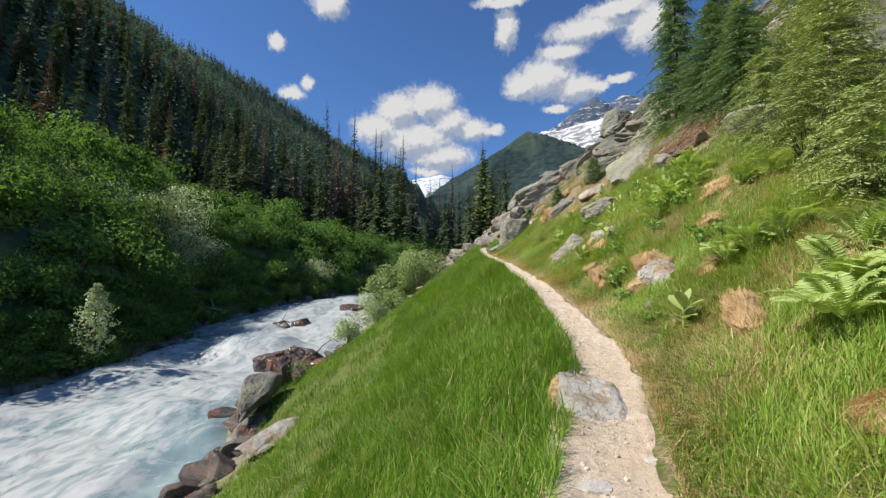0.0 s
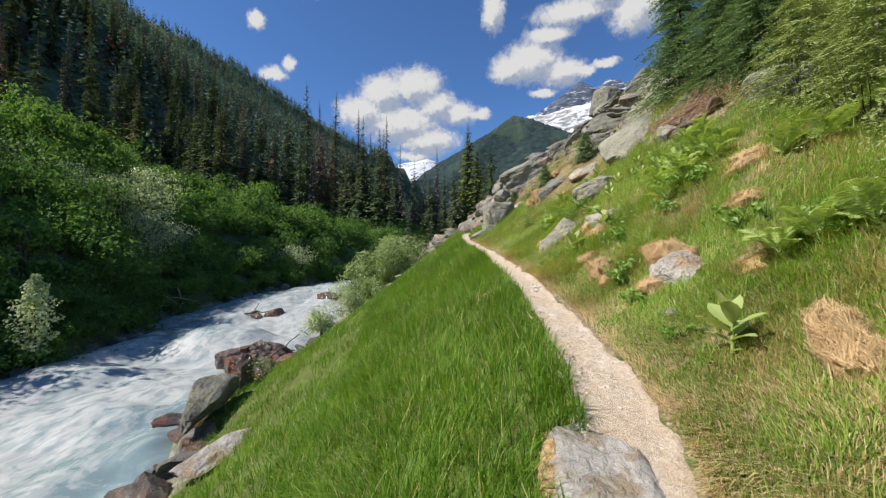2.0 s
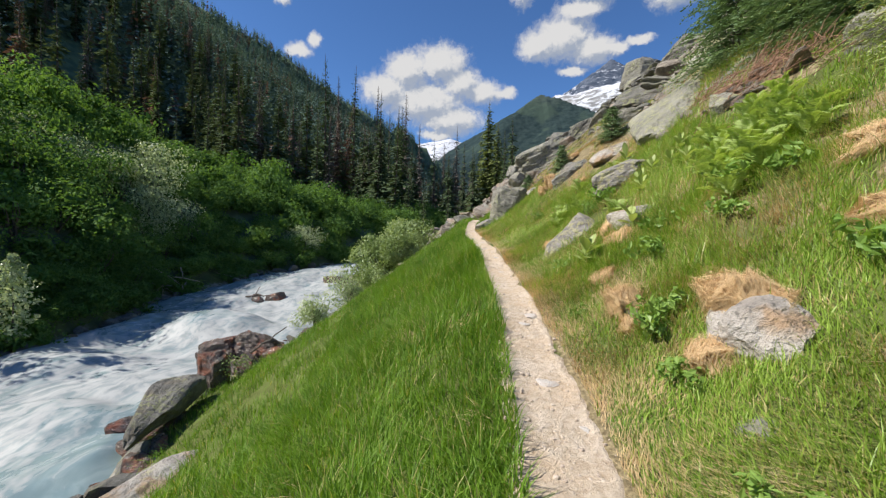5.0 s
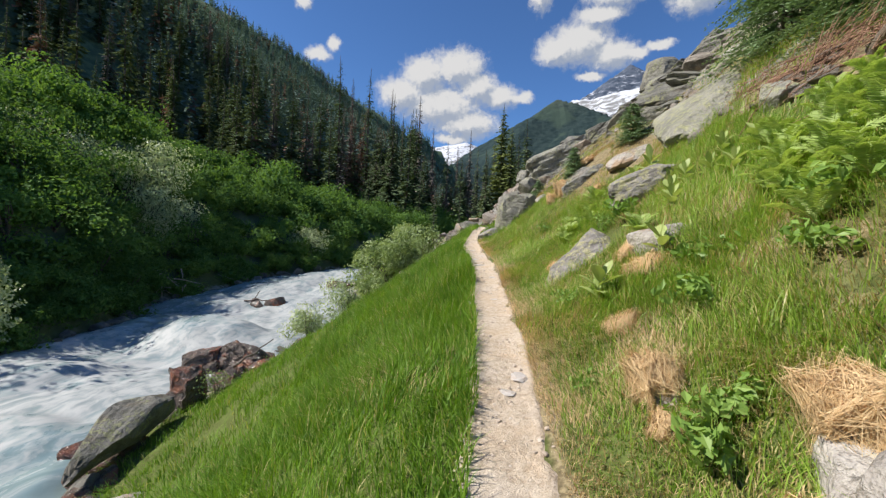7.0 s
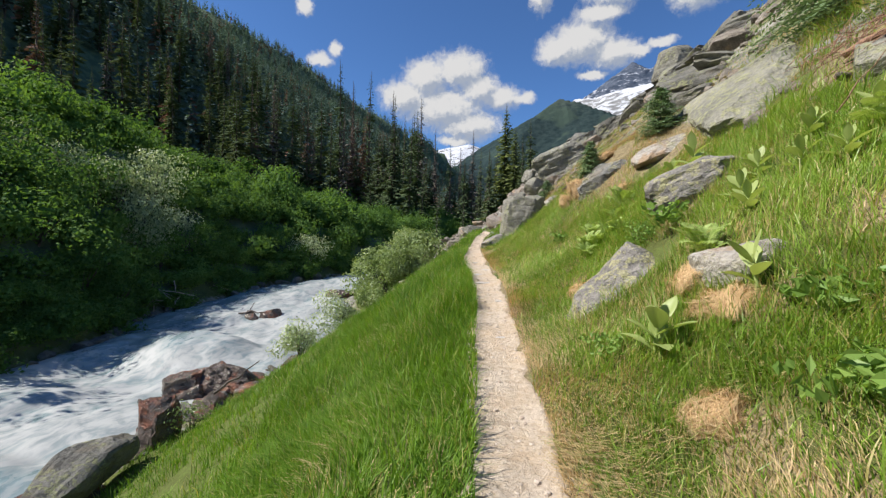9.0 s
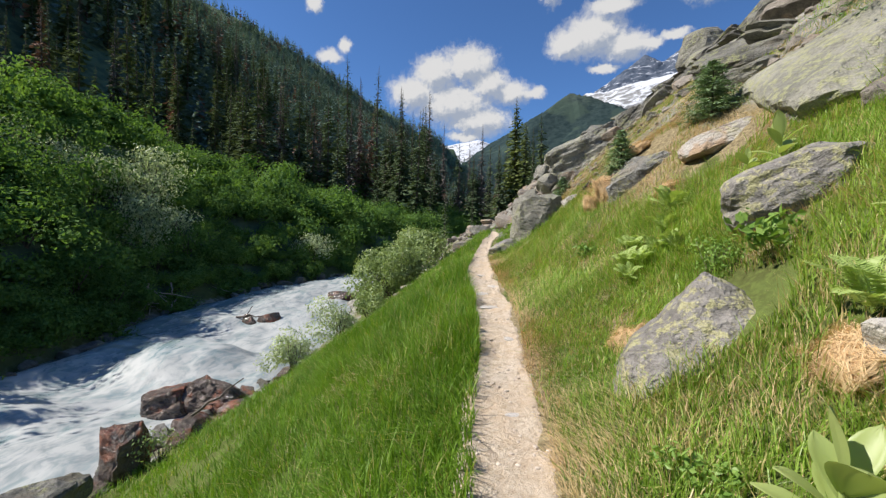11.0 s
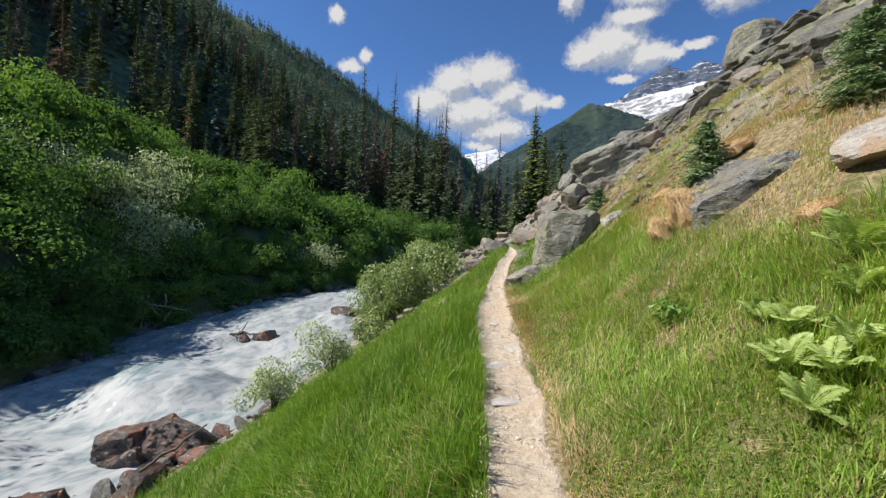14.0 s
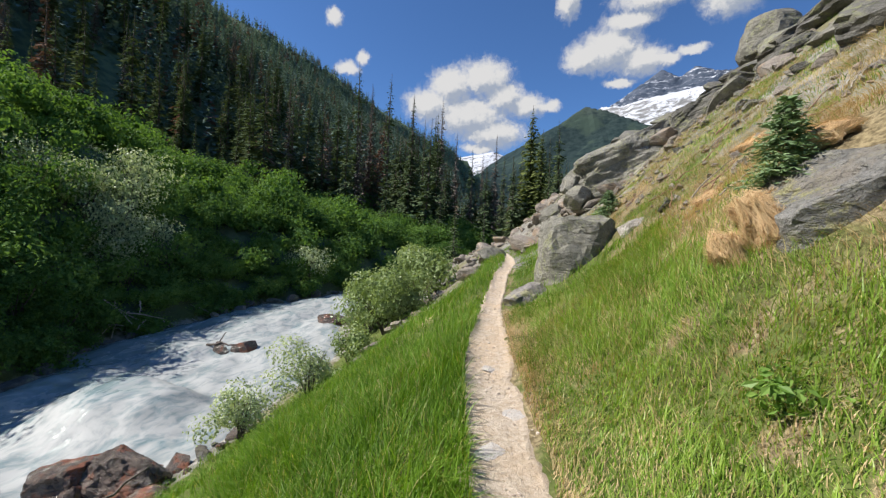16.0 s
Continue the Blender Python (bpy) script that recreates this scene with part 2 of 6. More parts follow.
M_GROUND = material("meadow_soil", ground_paint)
M_TRAIL = material("trodden_dust", trail_paint)
M_WATER = material("white_water", water_paint)
M_WOODED = material("wooded_mountain", forest_mountain_paint)
M_PEAK = material("rock_and_snow", peak_paint(-0.04, (0.035, 0.05, 0.075), (0.095, 0.11, 0.14)))
M_SNOW = material("old_snow", peak_paint(0.06, (0.13, 0.13, 0.13), (0.30, 0.30, 0.29)))
M_GRASS = leafy("grass", (0.075, 0.17, 0.014), (0.25, 0.42, 0.05), (1.0, 1.0, 0.4), 0.42, 0.5, 0.5, ((0.44, 0.42, 0.16), 0.09))
M_LUSH = leafy("lush_grass", (0.160, 0.290, 0.036), (0.40, 0.555, 0.105), (1.0, 1.0, 0.4), 0.42, 0.6, 0.42, ((0.54, 0.47, 0.20), 0.12), 0.45)
M_STRAW = leafy("straw", (0.50, 0.355, 0.18), (0.86, 0.68, 0.43), (1.0, 0.85, 0.6), 0.3, 0.8, 0.6)
M_HAY = leafy("faded_grass", (0.36, 0.285, 0.125), (0.72, 0.575, 0.31), (1.0, 0.95, 0.6), 0.3, 0.8, 0.6)
M_SHRUB = leafy("shrub_leaf", (0.056, 0.130, 0.036), (0.205, 0.345, 0.093), (1.0, 1.0, 0.4), 0.40, 0.16, 0.7, None, 0.12, 0.6)
M_SHRUB_PALE = leafy("pale_shrub_leaf", (0.24, 0.32, 0.15), (0.60, 0.67, 0.44), (1.0, 1.0, 0.6), 0.38, 0.5, 0.4)
M_SHRUB_NEAR = leafy("willow_leaf", (0.14, 0.21, 0.065), (0.36, 0.45, 0.20), (1.0, 1.0, 0.5), 0.38, 0.8, 0.4)
# far forest needles: distance haze painted in as a paler, bluer base colour
M_NEEDLE_HAZY = leafy("hazy_needle", (0.115, 0.175, 0.155), (0.175, 0.24, 0.205), (1.0, 1.0, 0.5), 0.15, 0.03, 0.9, None, 0.04)
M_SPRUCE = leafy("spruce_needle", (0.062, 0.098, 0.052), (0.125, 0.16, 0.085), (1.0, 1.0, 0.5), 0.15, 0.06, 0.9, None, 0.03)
M_NEEDLE_NEAR = leafy("fir_needle", (0.19, 0.25, 0.08), (0.42, 0.48, 0.18), (1.0, 1.0, 0.5), 0.2, 0.9)
M_NEEDLE_BLUE = leafy("hemlock_needle", (0.12, 0.20, 0.10), (0.24, 0.34, 0.17), (1.0, 1.0, 0.5), 0.2, 0.9)
# yellower spruce needles, brightened so that sunlight is part of the colour
M_NEEDLE_SUN_PAINTED = leafy("sun_painted_needle", (0.10, 0.135, 0.045), (0.25, 0.29, 0.11), (1.0, 1.0, 0.5), 0.2, 0.05, 0.9, None, 0.04)
M_DEAD = leafy("dead_needle", (0.125, 0.083, 0.063), (0.25, 0.165, 0.125), (1.0, 0.8, 0.6), 0.1, 0.2, 0.9, None, 0.04)
M_GREY = leafy("bare_twig", (0.12, 0.105, 0.092), (0.23, 0.20, 0.178), (1.0, 0.9, 0.8), 0.05, 0.2, 0.9, None, 0.04)
M_FERN = leafy("fern_leaf", (0.30, 0.42, 0.11), (0.54, 0.65, 0.26), (1.0, 1.0, 0.4), 0.42, 1.2, 0.45)
M_LILY = leafy("corn_lily_leaf", (0.27, 0.36, 0.105), (0.50, 0.58, 0.23), (1.0, 1.0, 0.45), 0.38, 1.5, 0.4)
M_HERB = leafy("herb_leaf", (0.13, 0.25, 0.045), (0.30, 0.44, 0.11), (1.0, 1.0, 0.4), 0.38, 1.2, 0.45)
M_BARK = wooden("bark", (0.05, 0.04, 0.032), (0.16, 0.13, 0.11))
M_DRIFT = wooden("driftwood", (0.20, 0.17, 0.14), (0.48, 0.43, 0.37))
M_BROWN = wooden("brown_stick", (0.13, 0.07, 0.045), (0.42, 0.25, 0.165))
M_ROCK = stone("grey_rock", (0.10, 0.10, 0.085), (0.30, 0.29, 0.25), (0.25, 0.26, 0.13), 0.55, bed=4.4)
M_ROCK_DARK = stone("dark_rock", (0.062, 0.062, 0.056), (0.22, 0.215, 0.198), (0.22, 0.23, 0.11), 0.45, stain=(0.13, 0.115, 0.09), bed=4.4)
M_LICHEN = stone("lichen_rock", (0.13, 0.122, 0.112), (0.35, 0.33, 0.31), (0.35, 0.335, 0.165), 0.8)
M_SLAB = stone("lichen_slab", (0.14, 0.14, 0.12), (0.34, 0.33, 0.28), (0.27, 0.275, 0.14), 1.0, scale=0.8)
M_PALE_GREY = stone("pale_grey_rock", (0.11, 0.11, 0.098), (0.335, 0.33, 0.295), (0.27, 0.275, 0.14), 0.5, stain=(0.40, 0.385, 0.34), scale=1.4, bed=0.6, relief=0.12)
M_BEDDED = stone("bedded_rock", (0.095, 0.095, 0.092), (0.36, 0.355, 0.335), (0.34, 0.33, 0.15), 0.45, stain=(0.27, 0.24, 0.20), scale=1.5, bed=5.0, relief=0.12)
M_PALE = stone("pale_rock", (0.25, 0.225, 0.20), (0.52, 0.49, 0.45), (0.40, 0.38, 0.20), 0.4, stain=(0.34, 0.22, 0.12))
M_RUBBLE = stone("rubble_rock", (0.12, 0.105, 0.09), (0.34, 0.305, 0.265), (0.24, 0.24, 0.14), 0.2, stain=(0.30, 0.22, 0.15))
M_RIVER = stone("wet_river_rock", (0.035, 0.03, 0.027), (0.155, 0.12, 0.10), None, wet=True, stain=(0.25, 0.09, 0.048))
M_HALFBURIED = stone("half_buried_rock", (0.25, 0.235, 0.215), (0.43, 0.405, 0.37), None, scale=2.2, stain=(0.22, 0.16, 0.09), relief=0.035, bed=0.5)
M_TRAILROCK = stone("worn_trail_rock", (0.42, 0.385, 0.355), (0.58, 0.545, 0.515), None, scale=6.0, stain=(0.48, 0.40, 0.33), relief=0.012)


def earth_paint(k):
    at = place(k)
    f = k.noise(at, 22.0, 5.0, 0.7)
    return glossy(k, k.mix(k.span(f, 0.35, 0.65), (0.36, 0.225, 0.11), (0.60, 0.42, 0.23)), 0.95, f, 1.0, 0.05, spec=0.1)


def grit_paint(k):
    island = k.n("ShaderNodeNewGeometry").outputs["Random Per Island"]
    fine = k.noise(place(k), 90.0, 4.0, 0.7)
    colour = k.mix(island, (0.38, 0.31, 0.25), (0.60, 0.52, 0.44))
    return glossy(k, k.mix(k.math("MULTIPLY", k.span(fine, 0.5, 0.3), 0.5), colour, (0.25, 0.19, 0.15)), 0.9, fine, 0.3, 0.004, spec=0.2)


M_GRIT = material("grit", grit_paint)
M_EARTH = material("matted_roots", earth_paint)

# ---- shape helpers ----
def vnoise(x, y, scale=1.0, seed=0, octaves=4, rough=0.5):
    """Value noise in -1..1 over arrays of x and y."""
    x, y = np.asarray(x, float) * scale, np.asarray(y, float) * scale
    total, amp, norm = 0.0, 1.0, 0.0
    for o in range(octaves):
        xi, yi = np.floor(x), np.floor(y)
        fx, fy = x - xi, y - yi
        fx, fy = fx * fx * (3 - 2 * fx), fy * fy * (3 - 2 * fy)

        def h(a, b):
            s = np.sin(a * 127.1 + b * 311.7 + (seed + o) * 74.7) * 43758.5453
            return (s - np.floor(s)) * 2 - 1
        total = total + amp * ((h(xi, yi) * (1 - fx) + h(xi + 1, yi) * fx) * (1 - fy) + (h(xi, yi + 1) * (1 - fx) + h(xi + 1, yi + 1) * fx) * fy)
        norm += amp
        amp, x, y = amp * rough, x * 2.03 + 11.3, y * 2.03 + 5.1
    return total / norm


def np_mesh(name, verts, faces, mat, smooth=False):
    """A mesh from arrays; faces: list of (n, k) index arrays."""
    verts = np.ascontiguousarray(verts, np.float32)
    faces = [np.ascontiguousarray(f, np.int32) for f in faces if len(f)]
    me = bpy.data.meshes.new(name)
    me.vertices.add(len(verts))
    me.vertices.foreach_set("co", verts.ravel())
    counts = np.concatenate([np.full(len(f), f.shape[1], np.int32) for f in faces])
    me.loops.add(int(counts.sum()))
    me.loops.foreach_set("vertex_index", np.concatenate([f.ravel() for f in faces]))
    me.polygons.add(len(counts))
    me.polygons.foreach_set("loop_start", np.r_[0, np.cumsum(counts)[:-1]].astype(np.int32))
    me.polygons.foreach_set("loop_total", counts)
    me.polygons.foreach_set("use_smooth", np.full(len(counts), smooth))
    me.update(calc_edges=True)
    if mat:
        me.materials.append(mat)
    return me


def grid_faces(ny, nx):
    i = (np.arange(ny - 1)[:, None] * nx + np.arange(nx - 1)).ravel()
    return np.stack([i, i + 1, i + nx + 1, i + nx], 1)


def colour_layer(me, name, rgb):
    layer = me.color_attributes.new(name, "FLOAT_COLOR", "POINT")
    layer.data.foreach_set("color", np.c_[rgb, np.ones(len(rgb))].astype(np.float32).ravel())


def thing(name, m, parts, label, category, group=""):
    """A thing: an Empty at its base that parents its parts, given as (name, mesh, label)."""
    root = new(name)
    root.empty_display_size = 0.1
    root.matrix_world = m
    for part_name, me, *note in parts:
        ob = new(part_name, me)
        ob.parent = root
        if note and note[0]:
            ob["label"] = note[0]
    return tagged(root, label, category, group)


def unit(v):
    return v / np.maximum(np.linalg.norm(v, axis=-1, keepdims=True), 1e-9)


def blades(roots, lengths, widths, lean, segments=3, droop=0.9, rng=None):
    """Curved tapering blades: roots (n, 3), lean (n, 3) a sideways vector of the tip per unit of length."""
    n = len(roots)
    side = unit(np.cross(unit(lean + rng.normal(0, 0.3, (n, 3)) * (1, 1, 0)), (0, 0, 1.0)) + 1e-6)
    rows = []
    for s in range(segments + 1):
        u = s / segments
        up = (u - droop * 0.35 * u * u * np.linalg.norm(lean, axis=1)) * lengths
        mid = roots + lean * (lengths * u * u)[:, None] + np.outer(up, (0, 0, 1.0))
        half = (widths * (1 - u ** 1.6) * 0.5 + 0.0004)[:, None] * side
        rows += [mid - half, mid + half] if s < segments else [mid]
    verts = np.stack(rows, 1).reshape(-1, 3)
    k = 2 * segments + 1
    first = np.arange(n) * k
    quads = np.concatenate([np.stack([first + 2 * s, first + 2 * s + 1, first + 2 * s + 3, first + 2 * s + 2], 1) for s in range(segments - 1)])
    tips = np.stack([first + k - 3, first + k - 2, first + k - 1], 1)
    return verts, quads, tips


def leaf_cards(centres, along, across, length, width):
    """Folded pointed leaves: two triangles pairs on a midrib."""
    n = len(centres)
    a, c = along * length[:, None], across * width[:, None] * 0.5
    dip = unit(np.cross(along, across)) * (width * 0.18)[:, None]
    verts = np.stack([centres - a * 0.5, centres + c + dip, centres + a * 0.5, centres - c + dip], 1).reshape(-1, 3)
    i = np.arange(n) * 4
    return verts, np.concatenate([np.stack([i, i + 1, i + 2], 1), np.stack([i, i + 2, i + 3], 1)])


def tube(points, radii, sides=6):
    """A tapered tube along points."""
    points, radii = np.asarray(points, float), np.asarray(radii, float)
    way = unit(np.gradient(points, axis=0))
    a = unit(np.cross(way, (0.31, 0.17, 0.93)))
    b = np.cross(way, a)
    turn = np.linspace(0, 2 * np.pi, sides, endpoint=False)
    ring = points[:, None] + radii[:, None, None] * (np.cos(turn)[None, :, None] * a[:, None] + np.sin(turn)[None, :, None] * b[:, None])
    n = len(points)
    i = np.arange(sides)
    faces = np.concatenate([np.stack([r * sides + i, r * sides + (i + 1) % sides, (r + 1) * sides + (i + 1) % sides, (r + 1) * sides + i], 1) for r in range(n - 1)])
    return ring.reshape(-1, 3), faces


def joined(pieces):
    """Joins (verts, faces) pieces whose faces have the same width."""
    verts, faces, at = [], [], 0
    for v, f in pieces:
        verts.append(v), faces.append(f + at)
        at += len(v)
    return np.concatenate(verts), np.concatenate(faces)


def wobble(p, amount, scale, seed):
    return np.array([noise.noise_vector(Vector(q) * scale + Vector((seed * 7.3, seed * 3.1, seed * 5.7))) for q in p]) * amount


def rock_mesh(name, size, mat, seed, cuts=9, level=3, rough=0.06, round_=0.78):
    """A boulder: a ball cut by planes, then roughened."""
    rng = np.random.default_rng(seed)
    bm = bmesh.new()
    bmesh.ops.create_icosphere(bm, subdivisions=level, radius=1.0)
    p = np.array([v.co[:] for v in bm.verts])
    p = p / (np.abs(p) ** 5).sum(1, keepdims=True) ** 0.2
    tip = unit(rng.normal(0, 1, 3)) * 0.28
    p = p * (1 + p @ tip[:, None] * 0.5)
    for _ in range(cuts + 5):
        d = unit(rng.normal(0, 1, 3) * (1, 1, 0.8))
        off = rng.uniform(round_ - 0.16, round_ + 0.26)
        over = np.maximum(p @ d - off, 0)
        p = p - over[:, None] * d * 0.96
    p = p + wobble(p, rough * 0.7, 1.7, seed) + wobble(p, rough * 0.8, 5.0, seed + 3) + wobble(p, rough * 0.35, 13.0, seed + 5)
    p = p * np.array(size) / 2
    for v, q in zip(bm.verts, p):
        v.co = q
    me = bpy.data.meshes.new(name)
    bm.to_mesh(me)
    bm.free()
    me.materials.append(mat)
    return me


def crag_mesh(name, size, mat, seed, layers=7, level=4, cuts=6, dip=(0.25, 0.1), ledge=0.10, box=7.0, rough=0.03):
    """A block of bedded rock: broken faces with ledges where the beds end."""
    rng = np.random.default_rng(seed)
    bm = bmesh.new()
    bmesh.ops.create_icosphere(bm, subdivisions=level, radius=1.0)
    p = np.array([v.co[:] for v in bm.verts])
    p = p / (np.abs(p) ** box).sum(1, keepdims=True) ** (1 / box)
    for _ in range(cuts):
        d = unit(rng.normal(0, 1, 3) * (1, 1, 0.6))
        over = np.maximum(p @ d - rng.uniform(0.72, 1.05), 0)
        p = p - over[:, None] * d * 0.97
    axis = unit(np.array([dip[0], dip[1], 1.0]))
    p = p + wobble(p, 0.10, 1.3, seed)
    high = p @ axis
    bed = high * layers * 0.5 + 0.5 * np.sin(p[:, 0] * 2.1 + seed) + seed
    jut = np.sin(np.floor(bed) * 12.9898 + seed) * 43758.5453
    jut = (jut - np.floor(jut)) * 2 - 1
    groove = np.clip(1 - np.minimum(bed % 1, 1 - bed % 1) / 0.14, 0, 1)
    flat = p - high[:, None] * axis
    p = p + flat * (ledge * jut - 0.5 * ledge * groove)[:, None]
    p = p + wobble(p, rough * 1.2, 4.0, seed + 3) + wobble(p, rough * 0.6, 11.0, seed + 5)
    for v, q in zip(bm.verts, p * np.array(size) / 2):
        v.co = q
    me = bpy.data.meshes.new(name)
    bm.to_mesh(me)
    bm.free()
    me.materials.append(mat)
    return me


def crag(name, at, size, mat, seed, turn, label, group="", **more):
    """Bedded rock with its middle at a point."""
    ob = new(name, crag_mesh(name, size, mat, seed, **more))
    ob.matrix_world = Matrix.Translation(at) @ turn if isinstance(turn, Matrix) else pose(*at, *turn)
    return tagged(ob, label, "rock", group)


def peaked_boulder(x, y, z, seed, mat, label):
    """A broad base with sloping shoulders under a blunt peak."""
    bm = bmesh.new()
    bmesh.ops.create_icosphere(bm, subdivisions=5, radius=1.0)
    p = np.array([v.co[:] for v in bm.verts])
    zz = 0.27 + 0.70 * p[:, 2]
    wide = np.interp(zz, [-0.45, 0.1, 0.34, 0.48, 0.61, 0.74, 0.88, 0.97], [0.62, 0.68, 0.61, 0.51, 0.37, 0.25, 0.15, 0.0])
    ring = np.maximum(np.hypot(p[:, 0], p[:, 1]), 1e-6)
    c, s_ = p[:, 0] / ring, p[:, 1] / ring
    square = (np.abs(c) ** 3.2 + np.abs(s_) ** 3.2) ** (-1 / 3.2)
    q = np.c_[c * square * wide * np.where(c > 0, 1.0 + 0.62 * c, 1.0) + 0.15 * zz, s_ * square * wide * 0.72 + 0.16 * zz, zz]
    for d, off in (((0.50, -0.22, 0.84), 0.70), ((-0.55, -0.70, 0.46), 0.62), ((0.1, -0.93, 0.36), 0.52), ((0.86, -0.5, 0.1), 0.92)):
        d = unit(np.array(d))
        q = q - np.maximum(q @ d - off, 0)[:, None] * d * 0.92
    q = q + wobble(q, 0.045, 3.0, seed) + wobble(q, 0.020, 8.0, seed + 3) + wobble(q, 0.009, 22.0, seed + 5)
    for v, w_ in zip(bm.verts, q):
        v.co = w_
    me = bpy.data.meshes.new("boulder")
    bm.to_mesh(me)
    bm.free()
    me.materials.append(mat)
    ob = new("boulder", me)
    ob.matrix_world = pose(x, y, z, 0, -4, -14)
    return tagged(ob, label, "rock")


# ---- the lie of the land ----
def smooth_table(at, values, spread=1.2):
    fine = np.arange(-60.0, 140.0, 0.25)
    raw = np.interp(fine, at, values)
    kernel = np.exp(-0.5 * (np.arange(-16, 17) * 0.25 / spread) ** 2)
    pad = np.pad(raw, 16, mode="edge")
    return fine, np.convolve(pad, kernel / kernel.sum(), "valid")


TRAIL_X = smooth_table([-20, -3, 0, 2.5, 3.1, 4.2, 5, 6, 8.3, 10, 12, 13.5, 15, 16, 18, 22, 24, 26, 30, 38, 46, 60],
                       [-4, -0.7, 0.0, 0.78, 1.0, 1.36, 1.42, 1.38, 1.33, 1.21, 1.09, 0.96, 0.70, 0.54, 0.45, 0.41, 0.57, 0.45, 0.1, -1.2, -1.9, -1.0], 0.5)
TRAIL_Z = smooth_table([-20, -3, 0, 2, 4, 6.5, 9, 11, 15, 20, 25, 45, 60], [-0.6, -0.2, 0.0, 0.22, 0.58, 1.02, 1.36, 1.55, 2.0, 2.5, 2.95, 3.45, 3.4])
TRAIL_W = ([-5, 3, 4.2, 5, 8, 12, 14, 16, 18, 24, 40], [0.34, 0.36, 0.29, 0.29, 0.25, 0.24, 0.29, 0.29, 0.17, 0.18, 0.20])
RIVER_R = smooth_table([-40, 0, 9, 11, 13, 16, 20, 26, 32, 36, 40, 46, 60, 80, 140], [-8, -6.6, -6.3, -6.6, -8.2, -8.5, -8.0, -8.4, -8.7, -10.8, -11.6, -9.5, -4, 0, 10], 0.8)
RIVER_L = smooth_table([-40, 0, 14, 18, 24, 27, 30, 34, 40, 44, 48, 60, 80, 140], [-22, -20, -18.3, -17.8, -18.6, -20.6, -21.7, -19.6, -19.6, -16.2, -14.5, -10, -6, 4], 1.2)
RIVER_Z = smooth_table([-40, 0, 10, 20, 30, 37, 45, 60, 140], [-4.4, -3.6, -3.4, -3.2, -2.95, -2.1, -1.6, -1.0, 2.0], 1.5)
RISE_R = ([0.0, 0.28, 0.6, 1.1, 1.75, 2.5, 4.0, 8.3, 12, 20, 40, 800], [0, 0.0, 0.10, 0.43, 0.98, 1.72, 3.15, 7.1, 10, 16.5, 29, 300])
BRINK = smooth_table([-20, 0, 3.3, 5.5, 7.8, 9.3, 11.1, 12.6, 14.5, 17], [1.5, 2.6, 3.1, 4.1, 4.75, 5.3, 5.85, 6.4, 8.5, 40], 0.4)
FALL_L = ([0, 0.03, 0.08, 0.43, 0.8, 1.0, 1.15, 9], [0, 0.0, 0.04, 0.455, 0.885, 1.02, 1.14, 1.14])
CREST_Y = [-700, 0, 256, 352, 429, 529, 636, 744, 900, 1400]
CREST_X = [-250, -239, -239, -229, -215, -184, -135, -95, -60, -40]
CREST_Z = [184, 180, 180, 187, 186, 173, 170, 150, 100, 60]


def trail_x(y):
    return np.interp(y, *TRAIL_X)


def smax(a, b, k):
    h = np.clip(0.5 + 0.5 * (a - b) / k, 0, 1)
    return b + (a - b) * h + k * h * (1 - h)


